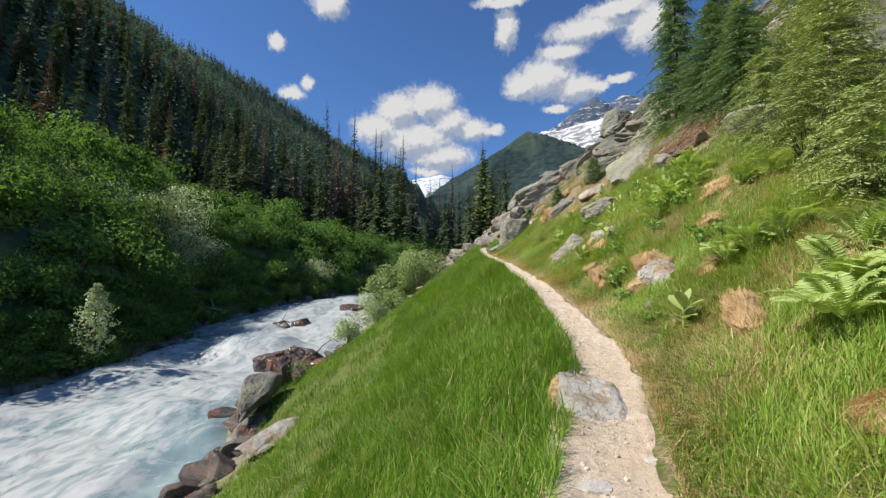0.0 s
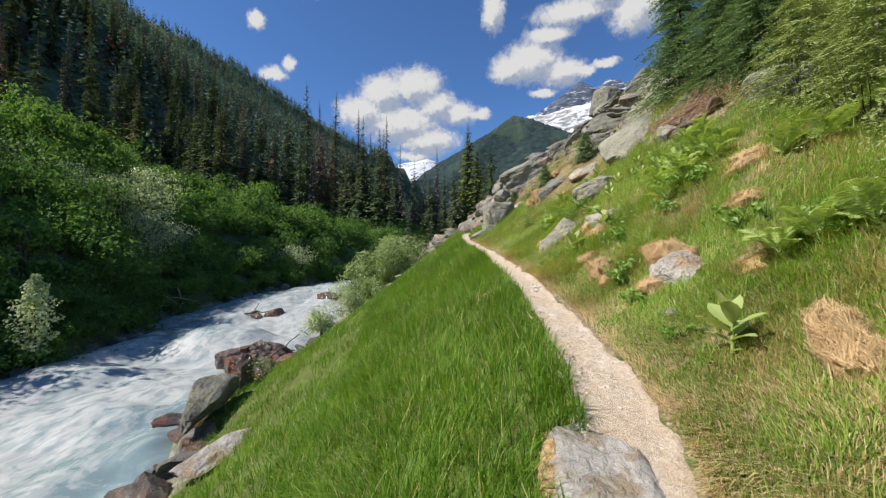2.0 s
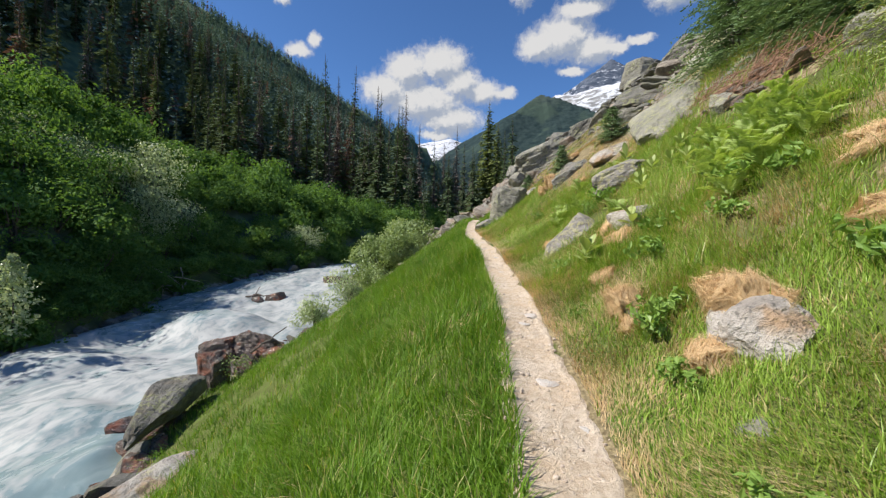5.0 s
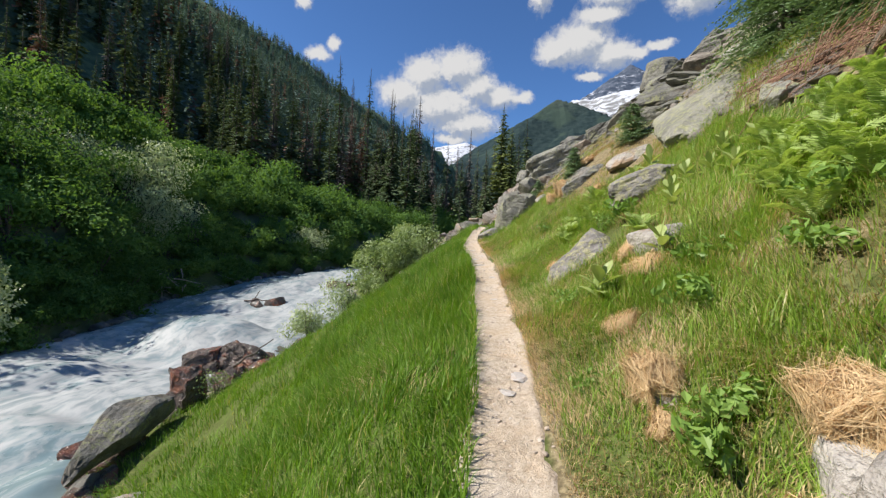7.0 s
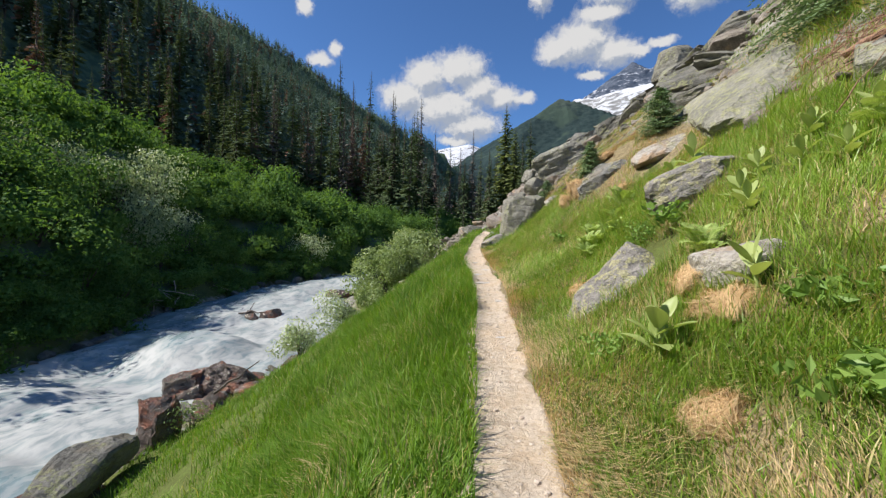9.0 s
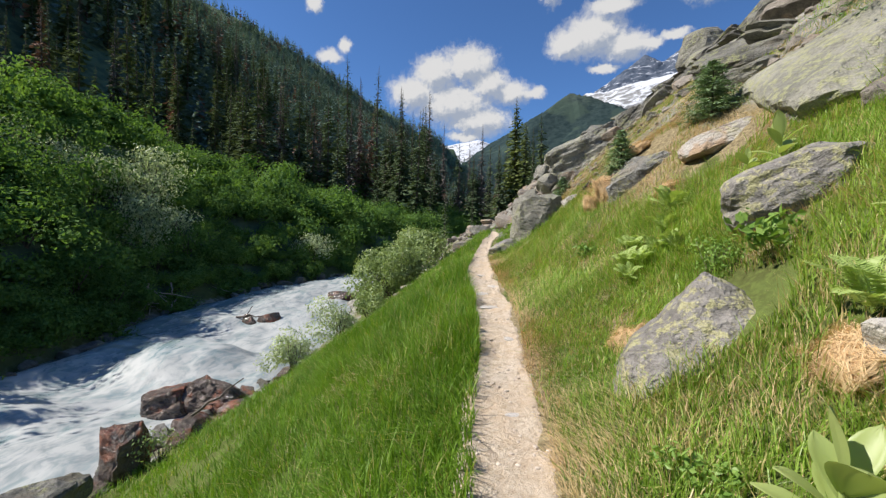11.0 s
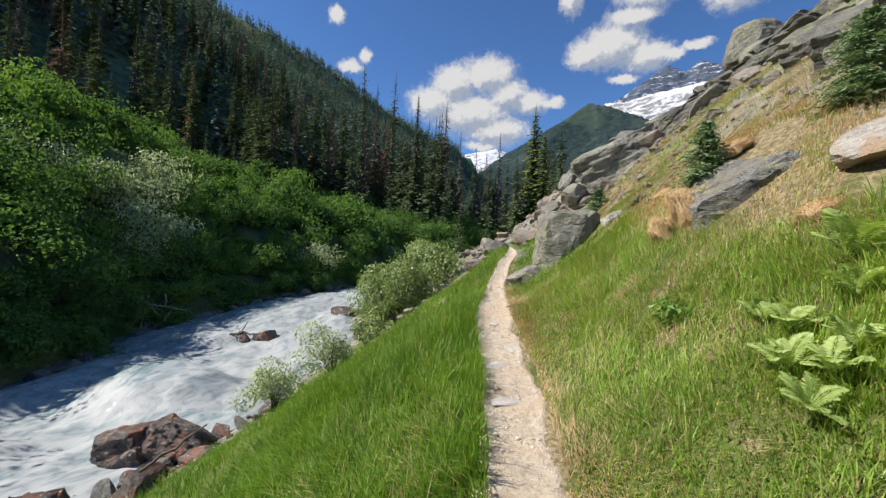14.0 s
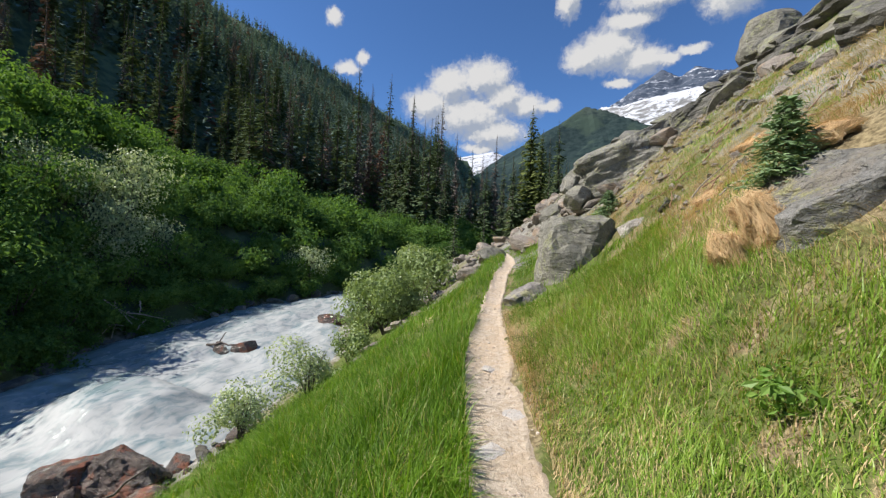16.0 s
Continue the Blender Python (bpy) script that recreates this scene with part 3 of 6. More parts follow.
def land(x, y, fine=True):
    """Height of the ground."""
    x, y = np.asarray(x, float), np.asarray(y, float)
    tx, tz = trail_x(y), np.interp(y, *TRAIL_Z)
    rr, rl, rz = np.interp(y, *RIVER_R), np.interp(y, *RIVER_L), np.interp(y, *RIVER_Z)
    d = x - tx
    # the slope above the trail, which ends in a nose up the valley
    nose = 5.6 + (40 - y) * 0.316
    right = np.interp(d, *RISE_R)
    cap = np.interp(np.maximum(nose - tx, 0.4), *RISE_R) + 0.22 * np.maximum(x - nose, 0)
    right = np.where(x > nose, np.minimum(right, cap), right)
    # a bench above the grassy slope
    brink = np.interp(y, *BRINK)
    bench = np.interp(np.maximum(brink - tx, 0.4), *RISE_R) + 0.22 * (x - brink)
    right = np.where(x > brink, np.minimum(right, bench), right)
    right = tz + right
    # from the trail down to the water
    s = np.clip(-d, 0, None) / np.maximum(tx - rr, 2.0)
    left = tz + (rz - tz) * np.interp(s, *FALL_L)
    z = np.where(d > 0, right, left)
    # the far bank and its shrubby knoll
    g = np.maximum(rl - x, 0)
    steep = np.interp(y, [-60, 16, 25, 34, 46, 65, 140], [1.0, 1.0, 1.04, 1.0, 0.62, 0.30, 0.22])
    top = np.interp(y, [-60, 0, 30, 45, 70, 110, 200], [12, 12.4, 13.4, 13.2, 9, 8, 10]) + 0.10 * g
    shelf = np.interp(y, [14, 27], [2.4, 0.0])
    shoulder = np.maximum(g - shelf + 1.9 * vnoise(x, y, 0.085, 43, 2), 0)
    climb = np.interp(shoulder, [2.5, 6.5, 10.5, 14.5, 19, 40, 900], [0, 5.8, 7.3, 12.6, 14.4, 30, 800]) * steep / 1.1
    bank = rz - 0.7 + np.minimum(np.interp(g, [0, 0.8, 2.5, 900], [0, 1.0, 2.6, 2.6]) + climb, top)
    bank = bank + 1.2 * np.clip((g - 4) / 6, 0, 1) * vnoise(x + 0.5 * y, y * 0.6, 0.13, 41, 2)
    z = np.where(x < rl, bank, z)
    # the mountainside
    cx, cz = np.interp(y, CREST_Y, CREST_X), np.interp(y, CREST_Y, CREST_Z)
    bx = np.interp(y, [-700, 0, 60, 130, 300, 1400], [-80, -72, -70, -52, -46, -20])
    bz = np.interp(y, [-700, 0, 60, 130, 300, 600, 1400], [8, 12, 10, 8, 14, 30, 60])
    u = (bx - x) / np.maximum(bx - cx, 10)
    mount = bz + (cz - bz) * np.where(u < 1, u, 1 - 0.6 * (u - 1))
    mount = mount + np.clip(u, 0, 1) * 9 * vnoise(x, y, 0.018, 5, 3)
    z = np.where((x < rl - 8) & (u > -0.3), smax(z, mount, 4.0), z)
    # the valley floor far up
    floor_z = np.interp(y, [0, 50, 90, 300, 600, 1400], [-50, -50, 2, 12, 28, 60])
    z = np.maximum(z, floor_z)
    if fine:
        off = np.clip((np.abs(d) - 0.4) / 1.2, 0, 1)
        z = z + off * (0.10 * vnoise(x, y, 0.55, 1, 3) + 0.04 * vnoise(x, y, 2.1, 2, 3))
        z = z + 0.42 * np.exp(-((x - 3.5) ** 2 + (y - 15.0) ** 2) / 1.3)
        z = z - 0.08 * np.exp(-(d / (0.82 * np.interp(y, *TRAIL_W))) ** 6) * (y < 46)
    return z


def z_at(x, y):
    return float(land(np.array([x]), np.array([y]))[0])


def uneven(lo, a, b, hi, step, grow=1.16):
    """Grid lines: even steps from a to b, growing beyond."""
    inner = list(np.arange(a, b, step))
    s, q, down = step, a, []
    while q > lo:
        s *= grow
        q -= s
        down.append(q)
    s, q, up = step, inner[-1], []
    while q < hi:
        s *= grow
        q += s
        up.append(q)
    return np.array(down[::-1] + inner + up)


# small scars of bare tan earth in the grass
SCARS = ((3.1, 5.5, 0.26), (4.35, 7.6, 0.34), (2.82, 9.76, 0.26), (2.45, 10.95, 0.16), (2.2, 7.9, 0.18), (2.35, 4.9, 0.18), (3.86, 6.66, 0.22), (2.24, 12.3, 0.13), (2.9, 8.95, 0.18), (2.2, 13.47, 0.16), (2.35, 14.24, 0.16), (2.13, 14.67, 0.16), (2.5, 13.5, 0.12), (2.42, 8.25, 0.2), (2.46, 7.9, 0.2), (2.43, 7.55, 0.16), (3.48, 8.25, 0.15), (3.5, 9.0, 0.2), (5.35, 10.5, 0.75), (5.5, 11.4, 0.8), (5.1, 9.5, 0.5), (1.92, 4.41, 0.16), (2.19, 4.23, 0.18), (1.99, 4.94, 0.14), (1.99, 4.13, 0.16), (2.00, 3.23, 0.16), (2.21, 11.58, 0.16), (2.43, 13.09, 0.20))

gx, gy = uneven(-800, -9, 6, 700, 0.19, 1.08), uneven(-700, -1, 22, 1500, 0.22, 1.07)
X, Y = np.meshgrid(gx, gy)
Z = land(X, Y)
ground_me = np_mesh("ground", np.c_[X.ravel(), Y.ravel(), Z.ravel()], [grid_faces(len(gy), len(gx))], M_GROUND, True)
dd = X - trail_x(Y)
rocky = np.clip((dd - 2.4) / 2.2, 0, 1) * np.clip((Y - 9.5) / 5, 0, 1) + np.clip((Y - 21) / 4, 0, 1) * (dd > -4.5) * (Y < 60)
rocky += np.clip(1 - np.abs(X - np.interp(Y, *RIVER_L)) / 1.2, 0, 1) + np.clip(1.3 - np.abs(X - np.interp(Y, *RIVER_R) - 0.2) / 0.8, 0, 1)
dry = (0.75 + 0.25 * vnoise(X, Y, 2.2, 93, 2)) * np.exp(-((dd - np.interp(Y, *TRAIL_W) - 0.01) / 0.14) ** 2) * (Y < 40) * (dd > 0) + np.clip((vnoise(X, Y, 0.9, 21, 3) - 0.26) * 1.8, 0, 0.55) * (dd > 0.6) + (0.58 + 0.35 * vnoise(X, Y, 0.8, 45, 3)) * (dd > 1.6) * np.clip((Y - 12.5) / 1.5, 0, 1) 
for sx, sy, sr in SCARS:
    dry = np.maximum(dry, 0.95 * np.exp(-((X - sx) ** 2 + (Y - sy) ** 2) / sr ** 2))
wood = ((X < np.interp(Y, *RIVER_L) - 0.8) | (Y > 60)).astype(float)
colour_layer(ground_me, "zone", np.clip(np.c_[rocky.ravel(), dry.ravel(), wood.ravel()], 0, 1))
tagged(new("ground", ground_me), "grassy valley slopes falling to the river and rising to the mountain", "ground", kind="structure")

# the trail: a strip of trodden dust
ty = np.arange(-4.0, 46.0, 0.05)
across = np.linspace(-1.0, 1.0, 21)
half = np.interp(ty, *TRAIL_W) * (1 + 0.10 * vnoise(ty, ty * 0, 1.3, 9, 3))
TX = (trail_x(ty) + 0.03 * vnoise(ty, ty * 0 + 3, 1.1, 12, 2))[:, None] + np.outer(half, across * 1.25)
TYY = np.repeat(ty[:, None], len(across), 1)
TZ = np.interp(TYY, *TRAIL_Z) - 0.030 + 0.030 * np.minimum(np.abs(across * 1.25), 1.0) ** 3 + 0.016 * vnoise(TX, TYY, 4.0, 14, 3) + 0.010 * vnoise(TX, TYY, 12.0, 15, 3)
TZ = TZ - 0.04 * np.clip(np.abs(across) * 1.25 - 0.95 - 0.30 * vnoise(TX, TYY, 2.6, 16, 3) - 0.14 * vnoise(TX, TYY, 11.0, 18, 2), 0, 1) / 0.2
trail_me = np_mesh("trail", np.c_[TX.ravel(), TYY.ravel(), TZ.ravel()], [grid_faces(len(ty), len(across))], M_TRAIL, True)
tagged(new("trail", trail_me), "narrow footpath of pale trodden dust and grit", "path", kind="structure")

# the river
vy, vu = np.r_[np.arange(-6, 50, 0.14), np.arange(50, 110, 1.0)], np.linspace(-0.06, 1.06, 96)
RL, RR = np.interp(vy, *RIVER_L)[:, None], np.interp(vy, *RIVER_R)[:, None]
WX = RL + (RR - RL) * vu
WY = np.repeat(vy[:, None], len(vu), 1)
flow_y = WY * 0.45
WZ = np.interp(WY, *RIVER_Z) + 0.30 * vnoise(WX, flow_y, 0.45, 31, 3, 0.45) + 0.07 * vnoise(WX, WY * 0.8, 1.1, 33, 2) + 0.035 * vnoise(WX, WY * 0.7, 2.6, 35, 3)
for bx, by, wide, long_, tall in ((-12.9, 23.6, 2.6, 2.0, 0.85), (-12.4, 31.5, 1.6, 1.5, 0.35), (-15.5, 18.0, 2.2, 1.6, 0.3), (-11.0, 13.5, 1.8, 1.2, 0.25), (-16.5, 30.0, 1.8, 1.2, 0.3)):
    q = ((WX - bx) / wide) ** 2 + ((WY - by) / np.where(WY < by, long_ * 1.2, long_ * 0.8)) ** 2
    WZ = WZ + tall * np.exp(-q ** 2.2) - 0.35 * tall * np.exp(-((WX - bx) / wide) ** 2 - ((WY - by + 2.0 * long_) / long_) ** 2)
edge = np.clip(np.minimum(vu + 0.06, 1.06 - vu) / 0.12, 0, 1)
WZ = WZ - 0.25 * (1 - edge)
river_me = np_mesh("river", np.c_[WX.ravel(), WY.ravel(), WZ.ravel()], [grid_faces(len(vy), len(vu))], M_WATER, True)
calm = np.clip((vu * 1.0 - 0.74) / 0.2, 0, 1) * np.clip((17.0 - WY) / 4, 0, 1) * 0.8 + np.clip((0.42 - vu) / 0.3, 0, 1) * np.clip((WY - 17) / 6, 0, 1) * 0.75
calm = calm + 0.42 * np.exp(-((WX + 12.7) / 1.9) ** 2 - ((WY - 23.3) / 1.2) ** 2) + 0.3 * np.exp(-((WX + 13.0) / 2.0) ** 2 - ((WY - 9.0) / 3) ** 2)
colour_layer(river_me, "calm", np.repeat(np.clip(calm, 0, 1).ravel()[:, None], 3, 1))
tagged(new("river", river_me), "rushing white glacial river with foaming rapids", "river", kind="structure")


# ---- far mountains ----
def mountain(name, top, ridges, mat, label, reach, n=150, craggy=0.12, seed=1, out=0.62):
    """A mountain of ridge lines falling from points given as (x, y, z); the flanks fall off by their slope."""
    lo = np.min([p for ridge in ridges for p in ridge], 0)[:2] - reach
    hi = np.max([p for ridge in ridges for p in ridge], 0)[:2] + reach
    x, y = np.meshgrid(np.linspace(lo[0], hi[0], n), np.linspace(lo[1], hi[1], n))
    z = np.full(x.shape, -200.0)
    for ridge in ridges:
        for a, b in zip(ridge[:-1], ridge[1:]):
            a, b = np.array(a, float), np.array(b, float)
            span = b[:2] - a[:2]
            u = np.clip(((x - a[0]) * span[0] + (y - a[1]) * span[1]) / (span @ span), 0, 1)
            away = np.hypot(x - a[0] - u * span[0], y - a[1] - u * span[1])
            z = np.maximum(z, a[2] + u * (b[2] - a[2]) - out * away * (1 + 0.25 * vnoise(x, y, 3.0 / reach, seed + 4, 3)))
    rel = np.clip(z / top, 0, 1)
    z = z + top * craggy * (0.25 + rel) * (1 - 0.75 * rel ** 8) * (vnoise(x, y, 5.0 / reach, seed, 6, 0.58) - 0.35 * np.abs(vnoise(x, y, 9.0 / reach, seed + 9, 5, 0.6)))
    me = np_mesh(name, np.c_[x.ravel(), y.ravel(), np.maximum(z, -40).ravel()], [grid_faces(n, n)], mat, False)
    return tagged(new(name, me), label, "mountain", kind="structure")


def far(az_deg, el_deg, r):
    a, e = radians(az_deg), radians(el_deg)
    return (-math.sin(a) * r, math.cos(a) * r, 1.65 + math.tan(e) * r)


mountain("green_mountain", 520, [[far(-7.6, 18.8, 1500), far(-4.5, 17.0, 1480), far(-0.8, 15.0, 1500), far(3.5, 12.2, 1650), far(6, 10, 1800)],
                                 [far(-7.6, 18.8, 1500), far(-11, 17.6, 1450), far(-16, 15.6, 1350), far(-24, 15, 1300)]],
         M_WOODED, "steep dark green wooded mountain with a bare top", 700, 140, 0.05, 3, 0.75)
mountain("snowy_peak", 1260, [[far(-12.5, 19.2, 3000), far(-14.8, 20.9, 3000), far(-16.3, 22.4, 3000), far(-17.6, 21.4, 3000), far(-19.0, 21.2, 3000), far(-20.0, 22.0, 2950), far(-22.4, 20.8, 2900), far(-30, 20, 2800)],
                              [far(-16.3, 22.4, 3000), far(-15.5, 17.0, 2500)], [far(-20, 21.8, 2950), far(-19.0, 17.5, 2450)]],
         M_PEAK, "jagged grey rock peak with snowfields", 900, 160, 0.045, 8, 0.8)
mountain("snowfield", 800, [[far(-9.6, 18.6, 2350), far(-12.0, 18.4, 2300), far(-15.0, 19.2, 2250), far(-19, 19.6, 2250), far(-26, 20.5, 2250)]],
         M_SNOW, "broad snowfield on a grey mountain shoulder", 1150, 150, 0.03, 12, 0.72)
mountain("far_range", 960, [[far(12, 12.0, 4200), far(8.5, 12.6, 4200), far(6.6, 12.9, 4200), far(4.8, 13.3, 4200), far(2.5, 12.6, 4200), far(-2, 12, 4200)]],
         M_SNOW, "distant snow-streaked mountain range", 1100, 120, 0.04, 17, 0.6)

# ---- plants and stones: kinds ----
def conifer_crown(h, width, whorls, per, mat, seed, droop=0.35, start=0.12, gap=0.0, spiky=1.0, name="crown"):
    """Whorls of drooping boughs, each of a spine of twigs, longest near the ground."""
    rng = np.random.default_rng(seed)
    c, a, x, ln, wd = [], [], [], [], []
    for i in range(whorls):
        u = (i + rng.uniform(0, 0.8)) / whorls
        z = h * (start + (0.985 - start) * u)
        reach = width * 0.5 * ((1 - u) ** 0.8 * 0.92 + 0.05) * rng.uniform(0.72, 1.15)
        for j in range(per):
            if rng.random() < gap:
                continue
            t = 2 * np.pi * (j + rng.uniform(-0.3, 0.3)) / per + i * 1.7
            r = reach * rng.uniform(0.55, 1.15)
            d = np.array([np.cos(t), np.sin(t), 0])
            s = np.array([-np.sin(t), np.cos(t), 0])
            for k in range(3):
                u0 = 0.25 + 0.33 * k
                mid = d * r * u0 + np.array([0, 0, z - droop * r * u0 ** 1.5 + rng.normal(0, 0.01) * h])
                for q in (-1, 1) if k < 2 else (0,):
                    way = unit(d + s * q * 0.75 + np.array([0, 0, -droop * 0.9 + rng.normal(0, 0.15)]))
                    c.append(mid + s * q * r * 0.14), a.append(way), x.append(unit(np.cross(way, (0, 0, 1.0)) + rng.normal(0, 0.25, 3)))
                    ln.append(r * rng.uniform(0.46, 0.70) * spiky), wd.append(r * rng.uniform(0.26, 0.42))
    v, f = leaf_cards(np.array(c), np.array(a), np.array(x), np.array(ln), np.array(wd))
    return np_mesh(name, v, [f], mat)


def bough_crown(h, width, whorls, per, mat, seed, twig=0.11, droop=0.3, start=0.03, fat=0.8, name="crown", plump=0.32):
    """A near fir's crown: boughs set with many short flat twigs."""
    rng = np.random.default_rng(seed)
    c, a, x, ln = [], [], [], []
    for i in range(whorls):
        u = (i + rng.uniform(0, 0.9)) / whorls
        z = h * (start + (0.98 - start) * u)
        reach = width * 0.5 * ((1 - u) ** fat * 0.95 + 0.05)
        for j in range(per):
            t = rng.uniform(0, 2 * np.pi)
            r = reach * rng.uniform(0.45, 1.15)
            d, s = np.array([np.cos(t), np.sin(t), 0]), np.array([-np.sin(t), np.cos(t), 0])
            rise = rng.normal(0.05, 0.12)
            for k in np.arange(0.25 * r, r, twig * 0.42):
                v_ = k / r
                p = d * k + np.array([0, 0, z + rise * k - droop * r * v_ ** 2])
                for q in (-1, 1):
                    wy = unit(d * rng.uniform(0.35, 0.75) + s * q * rng.uniform(0.55, 1.0) + np.array([0, 0, rng.normal(-0.22, 0.22)]))
                    c.append(p + wy * twig * 0.45), a.append(wy), x.append(np.cross(wy, (rng.normal(-0.1, 0.45), rng.normal(-0.1, 0.45), 1.0))), ln.append(twig * rng.uniform(0.7, 1.25) * (1.15 - 0.5 * v_))
    ln = np.array(ln)
    v, f = leaf_cards(np.array(c), np.array(a), unit(np.array(x)), ln, ln * plump)
    return np_mesh(name, v, [f], mat)


def trunk_mesh(h, r, mat, seed, bend=0.02, sides=7):
    rng = np.random.default_rng(seed)
    u = np.linspace(0, 1, 7)
    p = np.c_[np.cumsum(rng.normal(0, bend * h / 7, 7)), np.cumsum(rng.normal(0, bend * h / 7, 7)), u * h - 0.04 * h * (u == 0)]
    v, f = tube(p, r * (1 - 0.93 * u), sides)
    return np_mesh("trunk", v, [f], mat, True)


def foliage(h, width, leaves, size, mat, seed, lumps=9, upright=0.3, name="foliage", hollow=0.55, core=0):
    """A shrub's leaves: clumps on the outside of lumps of uneven size."""
    rng = np.random.default_rng(seed)
    c, out = [], []
    centres = np.c_[rng.normal(0, width * 0.23, lumps), rng.normal(0, width * 0.23, lumps), rng.uniform(0.28, 0.78, lumps) * h]
    for m in centres:
        n = leaves // lumps
        d = unit(rng.normal(0, 1, (n, 3)))
        r = rng.uniform(hollow, 1.0, n) ** 0.35 * rng.uniform(0.18, 0.32) * (width + h) * 0.55
        r = r * (1 + 0.25 * np.sin(d[:, 0] * 9 + seed) * np.sin(d[:, 2] * 8 + d[:, 1] * 7))
        c.append(m + d * r[:, None] * (1, 1, 0.85)), out.append(d)
    c, out = np.concatenate(c), np.concatenate(out)
    keep = c[:, 2] > 0.02 * h
    c, out = c[keep], out[keep]
    face = unit(out + rng.normal(0, 0.42, c.shape) + (0, 0, upright * 0.5))
    way = unit(np.cross(face, rng.normal(0, 1, c.shape)))
    side = np.cross(face, way)
    v, f = leaf_cards(c, way, side, size * rng.uniform(0.7, 1.3, len(c)), size * rng.uniform(0.45, 0.7, len(c)))
    if core:
        # the inner twigs and leaves that close the crown
        n = core // lumps
        inner = np.concatenate([m + unit(rng.normal(0, 1, (n, 3))) * rng.uniform(0.02, 0.10, (n, 1)) * (width + h) * 0.55 for m in centres])
        a1 = unit(rng.normal(0, 1, inner.shape))
        a2 = unit(np.cross(a1, rng.normal(0, 1, inner.shape)))
        v, f = joined([(v, f), leaf_cards(inner, a1, a2, size * rng.uniform(1.5, 2.2, len(inner)), size * rng.uniform(1.0, 1.5, len(inner)))])
    return np_mesh(name, v, [f], mat)


def stems_mesh(h, width, n, mat, seed, thick=0.02, name="stem"):
    rng = np.random.default_rng(seed)
    pieces = []
    for _ in range(n):
        t, r = rng.uniform(0, 2 * np.pi), rng.uniform(0.1, 0.42) * width
        u = np.linspace(0, 1, 5)
        p = np.c_[np.cos(t) * r * u ** 1.3, np.sin(t) * r * u ** 1.3, u * h * rng.uniform(0.6, 0.88) - 0.05 * h] + rng.normal(0, 0.015 * h, (5, 3))
        pieces.append(tube(p, thick * h * (1 - 0.8 * u), 5))
    v, f = joined(pieces)
    return np_mesh(name, v, [f], mat, True)


def frond_mesh(seed, length=0.55, lift=0.9):
    """One arching frond along +x: a thin rib with a row of narrow leaflets on either side."""
    rng = np.random.default_rng(seed)
    c, a, x, ln, wd = [], [], [], [], []
    for k in range(21):
        u = 0.16 + 0.84 * k / 21
        p = np.array([length * u * 0.85, 0, length * lift * (u - 0.62 * u * u)])
        way = unit(np.array([0.85, 0, lift * (1 - 1.24 * u)]))
        w_ = length * 0.27 * np.sin(np.pi * min(1, u * 0.88 + 0.10)) ** 0.8
        for q in (-1, 1):
            d = unit(np.array([0, q, 0]) + way * 0.35 + np.array([0, 0, rng.normal(-0.10, 0.06)]))
            c.append(p + d * w_ * 0.5), a.append(d), x.append(way), ln.append(w_ * rng.uniform(0.9, 1.08)), wd.append(length * 0.058)
    u = np.linspace(0, 0.97, 6)
    for u0, u1 in zip(u[:-1], u[1:]):
        p0, p1 = (np.array([length * s * 0.85, 0, length * lift * (s - 0.62 * s * s)]) for s in (u0, u1))
        c.append((p0 + p1) / 2), a.append(unit(p1 - p0)), x.append(np.array([0, 1.0, 0])), ln.append(np.linalg.norm(p1 - p0) * 1.3), wd.append(length * 0.02)
    v, f = leaf_cards(np.array(c), np.array(a), np.array(x), np.array(ln), np.array(wd))
    return np_mesh("frond", v, [f], M_FERN)


FRONDS = [frond_mesh(800 + i, ln, lf) for i, (ln, lf) in enumerate(((0.60, 1.25), (0.54, 1.5), (0.64, 1.0)))]


def fern(x, y, s, seed, fronds=11):
    rg = random.Random(seed)
    root = new("fern")
    root.empty_display_size = 0.1
    root.matrix_world = pose(x, y, z_at(x, y) + 0.06, 0, -14, seed * 50) @ Matrix.Scale(s, 4)
    for i in range(fronds):
        ob = new("frond", FRONDS[i % 3])
        ob.parent = root
        ob.matrix_local = pose(0, 0, 0, rg.uniform(-14, 14), rg.uniform(-34, 4), 360 * i / fronds + rg.uniform(-16, 16)) @ Matrix.Scale(rg.uniform(0.75, 1.15), 4)
    return tagged(root, "light green fern with arching feathery fronds", "fern", "ferns of the slope")


def lily_leaf(length, width, bend):
    """One broad pleated leaf, rooted at the origin and growing along +x."""
    u, q = np.linspace(0, 1, 9), np.linspace(-1, 1, 7)
    half = width * 0.5 * np.sin(np.pi * (0.05 + 0.95 * u) ** 1.12) ** 0.75
    x_ = np.repeat((length * (u - 0.12 * bend * u * u))[:, None], 7, 1)
    y_ = np.outer(half, q)
    z_ = (length * (0.45 * u - bend * u * u))[:, None] + np.outer(half, 0.22 * q * q) + 0.004 * np.cos(q * 9.4)[None]
    return np.c_[x_.ravel(), y_.ravel(), z_.ravel()], grid_faces(9, 7)


LILY_LEAVES = [np_mesh("leaf", *(lambda r: (r[0], [r[1]]))(lily_leaf(ln, wd, b)), M_LILY, True) for ln, wd, b in ((0.26, 0.14, 0.30), (0.27, 0.14, 0.18), (0.23, 0.10, 0.02))]


